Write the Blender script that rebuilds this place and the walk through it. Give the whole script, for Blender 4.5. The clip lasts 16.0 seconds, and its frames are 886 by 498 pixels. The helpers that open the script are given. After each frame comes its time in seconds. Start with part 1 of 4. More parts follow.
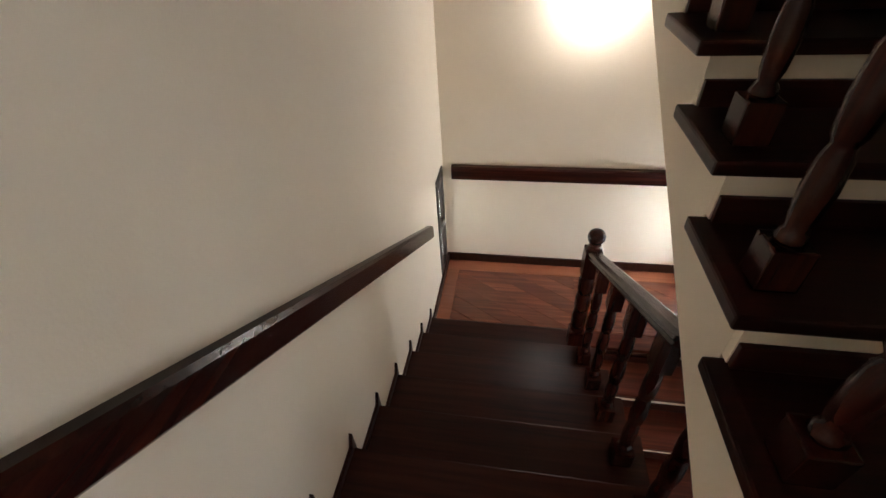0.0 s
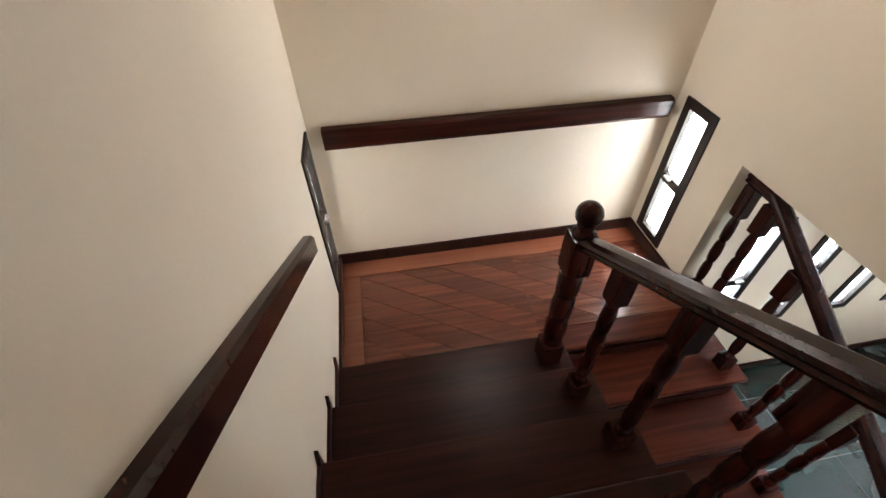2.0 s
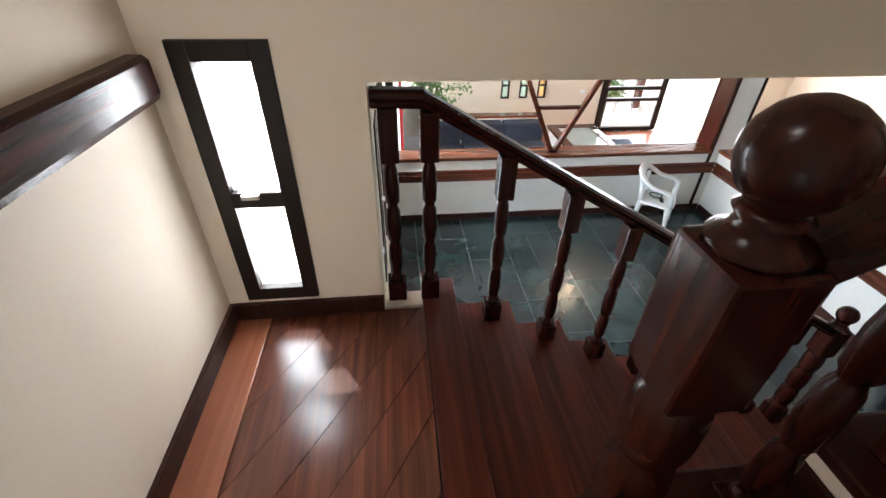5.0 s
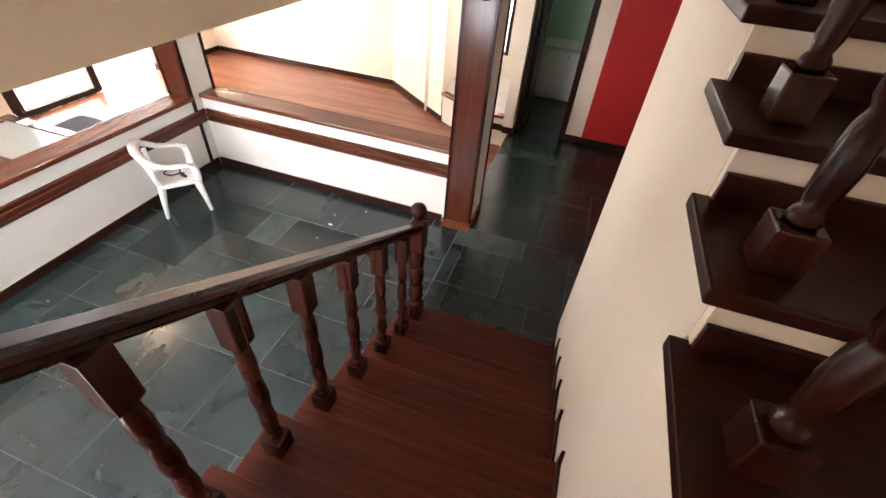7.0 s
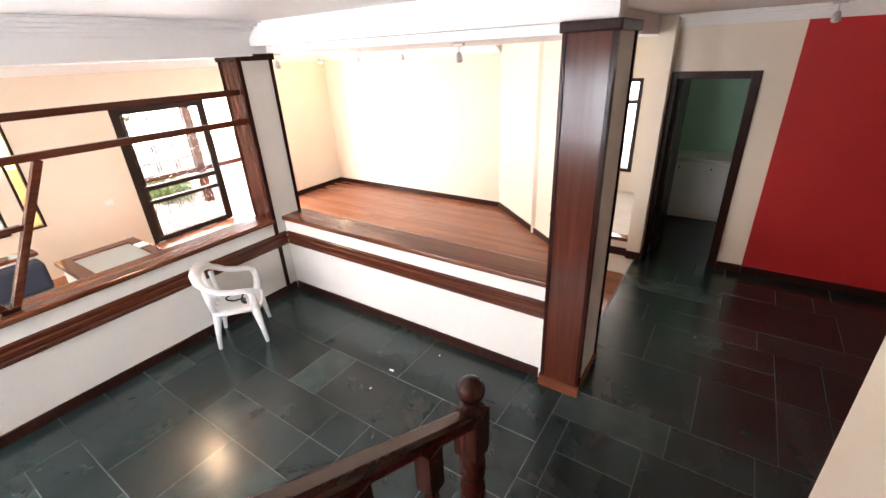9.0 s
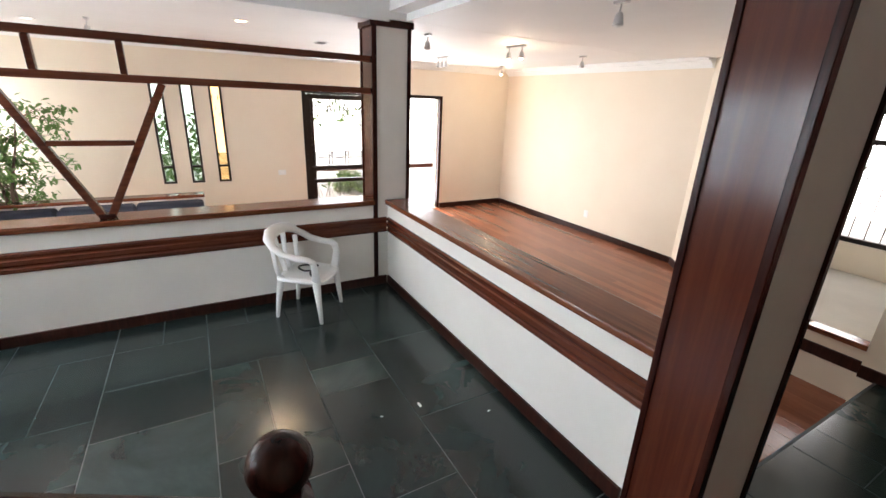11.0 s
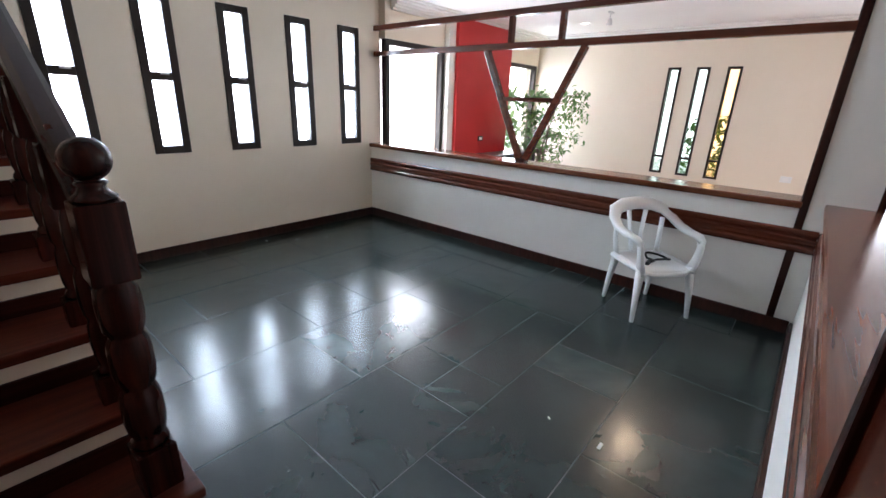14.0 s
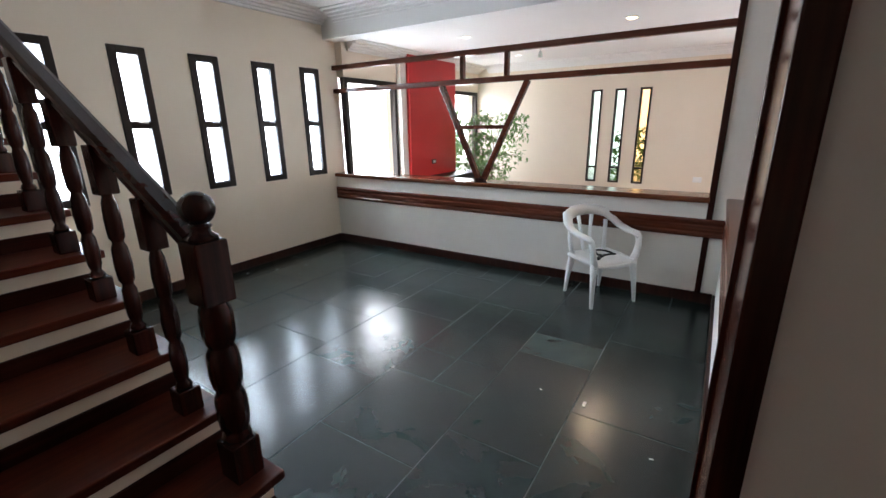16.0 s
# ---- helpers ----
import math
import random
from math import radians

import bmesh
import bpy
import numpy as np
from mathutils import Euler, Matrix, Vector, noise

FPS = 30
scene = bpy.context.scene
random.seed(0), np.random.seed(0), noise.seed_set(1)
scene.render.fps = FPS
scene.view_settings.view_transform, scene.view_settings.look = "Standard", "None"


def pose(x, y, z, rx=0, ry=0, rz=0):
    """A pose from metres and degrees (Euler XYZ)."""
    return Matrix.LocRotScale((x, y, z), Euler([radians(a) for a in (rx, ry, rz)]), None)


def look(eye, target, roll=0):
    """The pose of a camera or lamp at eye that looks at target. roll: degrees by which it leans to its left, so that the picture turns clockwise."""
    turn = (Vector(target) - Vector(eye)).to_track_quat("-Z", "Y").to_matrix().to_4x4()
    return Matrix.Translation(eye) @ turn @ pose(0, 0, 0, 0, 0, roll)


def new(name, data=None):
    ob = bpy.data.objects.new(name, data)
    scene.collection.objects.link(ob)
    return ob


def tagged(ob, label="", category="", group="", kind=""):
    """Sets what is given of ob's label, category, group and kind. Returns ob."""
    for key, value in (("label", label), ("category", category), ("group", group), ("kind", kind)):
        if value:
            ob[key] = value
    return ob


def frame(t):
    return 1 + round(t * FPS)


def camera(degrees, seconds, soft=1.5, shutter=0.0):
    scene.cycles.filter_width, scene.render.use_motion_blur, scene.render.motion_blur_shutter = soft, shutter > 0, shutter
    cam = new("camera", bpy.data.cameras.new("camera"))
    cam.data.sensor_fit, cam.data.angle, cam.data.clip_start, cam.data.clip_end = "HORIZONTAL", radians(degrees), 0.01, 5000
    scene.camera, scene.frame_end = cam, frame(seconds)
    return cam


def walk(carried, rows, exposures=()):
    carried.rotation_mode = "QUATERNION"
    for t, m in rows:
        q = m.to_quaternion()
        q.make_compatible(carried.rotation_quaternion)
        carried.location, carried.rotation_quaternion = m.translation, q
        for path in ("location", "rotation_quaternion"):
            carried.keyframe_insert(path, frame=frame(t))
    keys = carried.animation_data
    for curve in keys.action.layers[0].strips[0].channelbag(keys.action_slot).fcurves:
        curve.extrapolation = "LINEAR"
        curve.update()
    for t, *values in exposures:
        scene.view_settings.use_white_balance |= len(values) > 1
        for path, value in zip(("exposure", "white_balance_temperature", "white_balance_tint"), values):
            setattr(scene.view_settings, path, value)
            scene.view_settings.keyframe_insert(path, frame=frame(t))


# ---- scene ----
cam = camera(92.2, 16.0)
PATH = [
    (0, (-1.770, 0.001, 4.517), (-2.086, 1.559, 3.231), -3.9),
    (0.5, (-1.870, 0.207, 4.429), (-2.013, 1.682, 3.022), -1.9),
    (1, (-1.926, 0.486, 4.300), (-1.960, 1.888, 2.814), -3.3),
    (1.5, (-2.010, 0.770, 4.089), (-1.880, 2.163, 2.599), -3.3),
    (2, (-2.013, 1.085, 3.918), (-1.773, 2.517, 2.479), -0.7),
    (2.5, (-2.025, 1.384, 3.762), (-1.612, 2.839, 2.386), -3.6),
    (2.8, (-1.986, 1.539, 3.706), (-1.478, 2.943, 2.311), -4.5),
    (3, (-1.954, 1.642, 3.652), (-1.249, 3.052, 2.352), -4.4),
    (3.2, (-1.894, 1.743, 3.572), (-1.025, 3.019, 2.232), -4),
    (5.5, (-1.406, 2.691, 2.936), (0.106, 1.987, 1.755), -1.2),
    (6, (-1.178, 2.644, 2.929), (-0.048, 1.508, 1.659), -2.3),
    (6.5, (-0.972, 2.404, 2.893), (-0.168, 1.059, 1.582), -1.1),
    (7, (-0.788, 2.126, 2.852), (-0.366, 0.633, 1.522), 5.2),
    (7.5, (-0.739, 1.849, 2.743), (-0.438, 0.319, 1.421), 3.4),
    (8, (-0.722, 1.538, 2.607), (-0.313, -0.075, 1.420), 2.6),
    (8.5, (-0.683, 1.303, 2.509), (0.071, -0.328, 1.536), -0.8),
    (11, (-0.614, 0.055, 1.814), (1.057, -0.914, 1.146), 2.5),
    (11.5, (-0.598, -0.202, 1.667), (1.155, -0.909, 0.888), 0.1),
    (12, (-0.552, -0.513, 1.520), (1.309, -0.989, 0.822), -1.6),
    (12.5, (-0.476, -0.838, 1.380), (1.431, -0.907, 0.649), 1.7),
    (13, (-0.334, -1.095, 1.357), (1.522, -0.620, 0.645), 1.7),
    (13.5, (-0.234, -1.265, 1.359), (1.455, -0.352, 0.660), 0),
    (14, (-0.233, -1.373, 1.391), (1.242, -0.127, 0.723), 2.2),
    (14.5, (-0.318, -1.355, 1.439), (0.871, 0.223, 0.916), 0.3),
    (15, (-0.401, -1.386, 1.468), (0.768, 0.223, 0.998), -0),
    (15.5, (-0.538, -1.380, 1.449), (0.971, -0.108, 0.917), -0.3),
    (16, (-0.713, -1.404, 1.474), (0.935, -0.341, 0.897), -0.9),
]
walk(cam, [(t, look(eye, target, roll)) for t, eye, target, roll in PATH],
     [(0, 0.62, 6500, 10), (1, 0.58, 6500, 10), (2, 0.75, 6500, 10), (2.5, 0.85, 6500, 10), (3.2, 0.7, 6500, 10), (5.5, 0.06, 6400, 14), (6, -0.15, 6700, 22), (6.5, 0.4, 7200, 22), (7, 0.85, 7500, 22), (8, 0.95, 7500, 22), (8.5, 0.88, 7500, 24), (11, 0, 6900, 16), (12.5, -0.08, 6450, 14), (13.5, 0, 6200, 16), (14.5, -0.1, 6200, 16), (15.5, -0.15, 6400, 14), (16, -0.22, 6400, 14)])

# ---- world, sun and daylight ----
world = bpy.data.worlds.new("world")
scene.world = world
world.use_nodes = True
wn = world.node_tree
sky = wn.nodes.new("ShaderNodeTexSky")
sky.sky_type = "NISHITA"
sky.sun_disc = False
sky.sun_elevation = radians(58)
sky.sun_rotation = radians(60)
wn.links.new(sky.outputs[0], wn.nodes["Background"].inputs[0])
wn.nodes["Background"].inputs[1].default_value = 0.15

sun = new("sun", bpy.data.lights.new("sun", "SUN"))
sun.data.energy, sun.data.angle, sun.data.color = 3.0, radians(0.5), (1.0, 0.95, 0.88)
sun.matrix_world = look((20, 12, 40), (0, 0, 0))


def window_light(x, y, z, w, h, aim, watts, colour=(0.84, 0.93, 1.0)):
    """Sky light that enters through an opening: an area lamp in the opening."""
    data = bpy.data.lights.new("window_light", "AREA")
    data.shape, data.size, data.size_y, data.energy, data.color = "RECTANGLE", w, h, watts, colour
    lamp = new("window_light", data)
    lamp.matrix_world = look((x, y, z), (x + aim[0], y + aim[1], z + aim[2]))
    return lamp


for wx in (0.317, 0.934, 1.562, 2.188, 2.794):
    window_light(wx + 0.137, 2.865, 1.50, 0.15, 1.10, (0, -1, -0.1), 31, (0.70, 0.85, 1.0))
window_light(0.03, 3.17, 2.2, 0.24, 0.9, (-1, 0, -0.1), 18, (0.88, 0.93, 1.0))
window_light(-2.665, 3.17, 2.2, 0.24, 0.9, (1, 0, -0.1), 4, (0.88, 0.93, 1.0))
window_light(3.86, 2.75, 1.1, 0.9, 1.6, (0, -1, -0.1), 70)
window_light(6.395, 2.75, 1.2, 0.75, 1.4, (0, -1, -0.1), 45)
window_light(6.97, -3.50, 0.85, 1.10, 2.0, (-1, 0, -0.05), 110)
window_light(6.99, -2.25, 0.85, 1.25, 2.0, (-1, 0, -0.05), 60)
window_light(0.95, -6.04, 1.25, 0.55, 1.2, (0, 1, -0.05), 8)


def point_light(x, y, z, watts, colour, radius=0.04):
    data = bpy.data.lights.new("point_light", "POINT")
    data.energy, data.color, data.shadow_soft_size = watts, colour, radius
    lamp = new("point_light", data)
    lamp.location = (x, y, z)
    return lamp


point_light(-1.27, 3.19, 4.03, 14, (1.0, 0.95, 0.92), 0.05)
WARM = (1.0, 0.76, 0.5)
point_light(6.12, -4.90, 2.23, 10, WARM)
point_light(3.71, -3.30, 2.23, 10, WARM)
down = bpy.data.lights.new("downlight_beam", "SPOT")
down.energy, down.color, down.shadow_soft_size, down.spot_size, down.spot_blend = 40, WARM, 0.04, radians(130), 0.6
down_ob = new("downlight_beam", down)
down_ob.matrix_world = look((4.29, -0.46, 2.42), (4.291, -0.46, 0))
# added fill that brightens the pantry, belongs to no fitting
point_light(-0.6, -5.7, 2.2, 0.7, (0.8, 1.0, 0.9))

# ---- materials ----
def shader(name, colour, rough=0.6, metal=0.0, spec=0.5, coat=0.0):
    m = bpy.data.materials.new(name)
    m.use_nodes = True
    b = m.node_tree.nodes["Principled BSDF"]
    b.inputs["Base Color"].default_value = (*colour, 1)
    b.inputs["Roughness"].default_value = rough
    b.inputs["Metallic"].default_value = metal
    b.inputs["Specular IOR Level"].default_value = spec
    b.inputs["Coat Weight"].default_value = coat
    b.inputs["Coat Roughness"].default_value = 0.12
    return m


def node(m, kind, **values):
    n = m.node_tree.nodes.new(kind)
    for k, v in values.items():
        n.inputs[k.replace("_", " ")].default_value = v
    return n


def ramp(m, source, stops):
    r = m.node_tree.nodes.new("ShaderNodeValToRGB")
    r.color_ramp.elements[0].position, r.color_ramp.elements[0].color = stops[0][0], (*stops[0][1], 1)
    r.color_ramp.elements[1].position, r.color_ramp.elements[1].color = stops[-1][0], (*stops[-1][1], 1)
    for p, c in stops[1:-1]:
        r.color_ramp.elements.new(p).color = (*c, 1)
    m.node_tree.links.new(source, r.inputs[0])
    return r.outputs[0]


def mapped(m, scale, turn=(0, 0, 0)):
    tc = m.node_tree.nodes.new("ShaderNodeTexCoord")
    geo = m.node_tree.nodes.new("ShaderNodeNewGeometry")
    mp = m.node_tree.nodes.new("ShaderNodeMapping")
    mp.inputs["Scale"].default_value = scale
    mp.inputs["Rotation"].default_value = turn
    m.node_tree.links.new(geo.outputs["Position"], mp.inputs[0])
    return mp.outputs[0]


def bump(m, source, strength, distance):
    b = m.node_tree.nodes.new("ShaderNodeBump")
    b.inputs["Strength"].default_value, b.inputs["Distance"].default_value = strength, distance
    m.node_tree.links.new(source, b.inputs["Height"])
    m.node_tree.links.new(b.outputs[0], m.node_tree.nodes["Principled BSDF"].inputs["Normal"])


def plaster(name, light, dark, rough=0.65, marks=0.0):
    """Rolled emulsion paint: faint patches, fine stipple."""
    m = shader(name, light, rough, spec=0.35)
    big = node(m, "ShaderNodeTexNoise", Scale=1.3, Detail=4.0, Roughness=0.6)
    m.node_tree.links.new(mapped(m, (1, 1, 1)), big.inputs["Vector"])
    m.node_tree.links.new(ramp(m, big.outputs[0], [(0.3, dark), (0.7, light)]), m.node_tree.nodes["Principled BSDF"].inputs["Base Color"])
    fine = node(m, "ShaderNodeTexNoise", Scale=140.0, Detail=3.0)
    m.node_tree.links.new(mapped(m, (1, 1, 1)), fine.inputs["Vector"])
    bump(m, fine.outputs[0], 0.12, 0.004)
    return m


def wood(name, dark, mid, light, axis, rough=0.24, coat=0.0, spec=0.2):
    """Varnished hardwood with grain along one axis (0 x, 1 y, 2 z)."""
    m = shader(name, mid, rough, spec=spec, coat=coat)
    stretch = [34.0, 34.0, 34.0]
    stretch[axis] = 1.2
    grain = node(m, "ShaderNodeTexNoise", Scale=1.0, Detail=6.0, Roughness=0.62, Distortion=0.35)
    rnd = m.node_tree.nodes.new("ShaderNodeObjectInfo")
    add = m.node_tree.nodes.new("ShaderNodeVectorMath")
    add.operation = "MULTIPLY_ADD"
    add.inputs[1].default_value = (7.0, 13.0, 5.0)
    m.node_tree.links.new(rnd.outputs["Random"], add.inputs[0])
    m.node_tree.links.new(mapped(m, stretch), add.inputs[2])
    m.node_tree.links.new(add.outputs[0], grain.inputs["Vector"])
    col = ramp(m, grain.outputs[0], [(0.28, dark), (0.5, mid), (0.74, light)])
    tone = m.node_tree.nodes.new("ShaderNodeHueSaturation")
    span = m.node_tree.nodes.new("ShaderNodeMapRange")
    span.inputs["To Min"].default_value, span.inputs["To Max"].default_value = 0.8, 1.2
    m.node_tree.links.new(rnd.outputs["Random"], span.inputs["Value"])
    m.node_tree.links.new(span.outputs[0], tone.inputs["Value"])
    m.node_tree.links.new(col, tone.inputs["Color"])
    bsdf = m.node_tree.nodes["Principled BSDF"]
    m.node_tree.links.new(tone.outputs[0], bsdf.inputs["Base Color"])
    worn = node(m, "ShaderNodeTexNoise", Scale=3.0, Detail=4.0)
    m.node_tree.links.new(mapped(m, (1, 1, 1)), worn.inputs["Vector"])
    rr = m.node_tree.nodes.new("ShaderNodeMapRange")
    rr.inputs["To Min"].default_value, rr.inputs["To Max"].default_value = rough * 0.9, rough * 1.1
    m.node_tree.links.new(worn.outputs[0], rr.inputs["Value"])
    m.node_tree.links.new(rr.outputs[0], bsdf.inputs["Roughness"])
    bump(m, grain.outputs[0], 0.15, 0.002)
    return m


def slate(name):
    """Green-grey waxed slate slabs, each of its own tone, with pale cloudy wear and uneven wax."""
    m = shader(name, (0.05, 0.07, 0.065), 0.22, spec=0.58)
    links = m.node_tree.links
    bsdf = m.node_tree.nodes["Principled BSDF"]
    rnd = m.node_tree.nodes.new("ShaderNodeObjectInfo")
    base = ramp(m, rnd.outputs["Random"], [(0.0, (0.010, 0.019, 0.018)), (0.6, (0.014, 0.025, 0.024)), (0.93, (0.018, 0.031, 0.029)), (1.0, (0.036, 0.058, 0.053))])
    cloud = node(m, "ShaderNodeTexNoise", Scale=2.4, Detail=7.0, Roughness=0.6, Distortion=0.6)
    links.new(mapped(m, (1, 1, 1)), cloud.inputs["Vector"])
    veil = ramp(m, cloud.outputs[0], [(0.3, (0.5, 0.54, 0.54)), (0.5, (1.0, 1.0, 1.0)), (0.62, (1.25, 1.3, 1.3)), (0.8, (1.8, 1.9, 1.8))])
    mix = m.node_tree.nodes.new("ShaderNodeMix")
    mix.data_type, mix.blend_type = "RGBA", "MULTIPLY"
    mix.inputs[0].default_value = 1.0
    links.new(base, mix.inputs[6])
    links.new(veil, mix.inputs[7])
    links.new(mix.outputs[2], bsdf.inputs["Base Color"])
    wear = node(m, "ShaderNodeTexNoise", Scale=2.6, Detail=4.0, Roughness=0.55)
    links.new(mapped(m, (1, 1, 1)), wear.inputs["Vector"])
    rr = m.node_tree.nodes.new("ShaderNodeMapRange")
    rr.inputs["From Min"].default_value, rr.inputs["From Max"].default_value = 0.3, 0.7
    rr.inputs["To Min"].default_value, rr.inputs["To Max"].default_value = 0.19, 0.268
    links.new(wear.outputs[0], rr.inputs["Value"])
    links.new(rr.outputs[0], bsdf.inputs["Roughness"])
    swell = node(m, "ShaderNodeTexNoise", Scale=3.5, Detail=2.0)
    links.new(mapped(m, (1, 1, 1)), swell.inputs["Vector"])
    bump(m, swell.outputs[0], 0.22, 0.014)
    return m


def glazing(name, tint=(1, 1, 1), rough=0.0):
    m = bpy.data.materials.new(name)
    m.use_nodes = True
    nt = m.node_tree
    nt.nodes.remove(nt.nodes["Principled BSDF"])
    clear = nt.nodes.new("ShaderNodeBsdfTransparent")
    clear.inputs[0].default_value = (*tint, 1)
    gloss = nt.nodes.new("ShaderNodeBsdfGlossy")
    gloss.inputs["Roughness"].default_value = max(rough, 0.02)
    mix = nt.nodes.new("ShaderNodeMixShader")
    mix.inputs[0].default_value = 0.05
    nt.links.new(clear.outputs[0], mix.inputs[1])
    nt.links.new(gloss.outputs[0], mix.inputs[2])
    nt.links.new(mix.outputs[0], nt.nodes["Material Output"].inputs[0])
    return m


def frosted(name, tint):
    """Obscured window glass: scatters the daylight that falls on it from outside."""
    m = bpy.data.materials.new(name)
    m.use_nodes = True
    nt = m.node_tree
    nt.nodes.remove(nt.nodes["Principled BSDF"])
    diff = nt.nodes.new("ShaderNodeBsdfTranslucent")
    diff.inputs[0].default_value = (*tint, 1)
    clear = nt.nodes.new("ShaderNodeBsdfTransparent")
    clear.inputs[0].default_value = (*tint, 1)
    mix = nt.nodes.new("ShaderNodeMixShader")
    mix.inputs[0].default_value = 0.75
    nt.links.new(diff.outputs[0], mix.inputs[1])
    nt.links.new(clear.outputs[0], mix.inputs[2])
    nt.links.new(mix.outputs[0], nt.nodes["Material Output"].inputs[0])
    return m


def glowing(name, colour, strength):
    m = bpy.data.materials.new(name)
    m.use_nodes = True
    b = m.node_tree.nodes["Principled BSDF"]
    b.inputs["Base Color"].default_value = (*colour, 1)
    b.inputs["Emission Color"].default_value = (*colour, 1)
    b.inputs["Emission Strength"].default_value = strength
    return m


CREAM = plaster("cream_paint", (0.80, 0.71, 0.585), (0.765, 0.672, 0.545))
WHITE_WALL = plaster("off_white_paint", (0.80, 0.775, 0.715), (0.73, 0.70, 0.645))
CEIL = plaster("ceiling_paint", (0.86, 0.85, 0.82), (0.82, 0.81, 0.78))
RED = plaster("red_paint", (0.52, 0.022, 0.022), (0.46, 0.018, 0.018), rough=0.5)
GREEN_WALL = plaster("pale_green_paint", (0.42, 0.62, 0.50), (0.38, 0.58, 0.46))
# mahogany with the backlit shadow of the balustrades put into its dark colour
WOOD_X = wood("shaded_mahogany_x", (0.011, 0.0028, 0.002), (0.026, 0.006, 0.004), (0.048, 0.012, 0.0065), 0)
WOOD_Y = wood("shaded_mahogany_y", (0.011, 0.0028, 0.002), (0.026, 0.006, 0.004), (0.048, 0.012, 0.0065), 1)
WOOD_Z = wood("shaded_mahogany_upright", (0.011, 0.0028, 0.002), (0.026, 0.006, 0.004), (0.048, 0.012, 0.0065), 2)
COLUMN_WOOD = wood("red_veneer", (0.050, 0.0105, 0.0055), (0.066, 0.0145, 0.0075), (0.090, 0.022, 0.0105), 2, rough=0.17, spec=0.4)
# lit copy of the mahogany, for hall mouldings and screen
MOULD_X = wood("moulding_along_x", (0.045, 0.011, 0.006), (0.080, 0.020, 0.010), (0.125, 0.034, 0.016), 0, rough=0.22, spec=0.35)
MOULD_Y = wood("moulding_along_y", (0.045, 0.011, 0.006), (0.080, 0.020, 0.010), (0.125, 0.034, 0.016), 1, rough=0.22, spec=0.35)
LEDGE_X = wood("ledge_along_x", (0.075, 0.019, 0.008), (0.13, 0.036, 0.015), (0.20, 0.062, 0.026), 0, rough=0.2, spec=0.4)
LEDGE_Y = wood("ledge_along_y", (0.075, 0.019, 0.008), (0.13, 0.036, 0.015), (0.20, 0.062, 0.026), 1, rough=0.2, spec=0.4)
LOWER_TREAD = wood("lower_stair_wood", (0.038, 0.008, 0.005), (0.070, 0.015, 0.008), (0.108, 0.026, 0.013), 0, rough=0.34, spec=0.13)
# same stair timber, dimness of the upper flights put into a darker colour
TREAD_SHADED = wood("shaded_stair_wood", (0.011, 0.0025, 0.002), (0.024, 0.005, 0.003), (0.042, 0.010, 0.006), 0, rough=0.34, spec=0.16)
FLOOR_WOOD = wood("floor_boards", (0.18, 0.058, 0.029), (0.215, 0.073, 0.037), (0.25, 0.09, 0.047), 0, rough=0.24, spec=0.45)
DARK_TRIM = wood("dark_trim", (0.016, 0.005, 0.004), (0.030, 0.009, 0.006), (0.055, 0.016, 0.010), 2, rough=0.36)
SLATE = slate("slate")
GROUT = plaster("grey_grout", (0.12, 0.14, 0.14), (0.035, 0.045, 0.045), rough=0.6)
FRAME = shader("dark_window_frame", (0.020, 0.013, 0.010), 0.4, spec=0.2)
STEEL = shader("brushed_steel", (0.6, 0.6, 0.6), 0.3, metal=1.0)
PLASTIC = shader("white_plastic", (0.80, 0.80, 0.78), 0.35)
BLACK = shader("black_rubber", (0.012, 0.012, 0.012), 0.5)
GLASS = glazing("clear_glass")
FROST = frosted("obscured_glass", (0.95, 0.96, 0.95))
AMBER = glazing("amber_glass", (0.72, 0.58, 0.38))
AQUA = glazing("green_glass", (0.58, 0.66, 0.62))
FABRIC = plaster("blue_grey_upholstery", (0.035, 0.042, 0.062), (0.022, 0.027, 0.042), rough=0.9)
LEAF = shader("green_leaf", (0.11, 0.22, 0.045), 0.5)
BARK = plaster("grey_bark", (0.22, 0.17, 0.11), (0.13, 0.10, 0.07), rough=0.9)
PAVING = plaster("pale_paving", (0.62, 0.60, 0.55), (0.52, 0.50, 0.46), rough=0.9)

LAMP_WARM = glowing("lit_halogen", (1.0, 0.72, 0.40), 40.0)
LAMP_WHITE = glowing("lit_downlight", (1.0, 0.95, 0.85), 6.0)
BULB = glowing("lit_wall_lamp", (1.0, 0.95, 0.86), 30.0)


# ---- mesh helpers ----
def add_box(bm, x0, y0, z0, x1, y1, z1, bevel=0.0):
    verts = [bm.verts.new(p) for p in ((x0, y0, z0), (x1, y0, z0), (x1, y1, z0), (x0, y1, z0), (x0, y0, z1), (x1, y0, z1), (x1, y1, z1), (x0, y1, z1))]
    faces = [bm.faces.new([verts[i] for i in f]) for f in ((3, 2, 1, 0), (4, 5, 6, 7), (0, 1, 5, 4), (1, 2, 6, 5), (2, 3, 7, 6), (3, 0, 4, 7))]
    if bevel:
        edges = list({e for f in faces for e in f.edges})
        bmesh.ops.bevel(bm, geom=edges, offset=bevel, segments=2, profile=0.6, affect="EDGES")
    return bm


def box(x0, y0, z0, x1, y1, z1, bevel=0.0):
    return add_box(bmesh.new(), x0, y0, z0, x1, y1, z1, bevel)


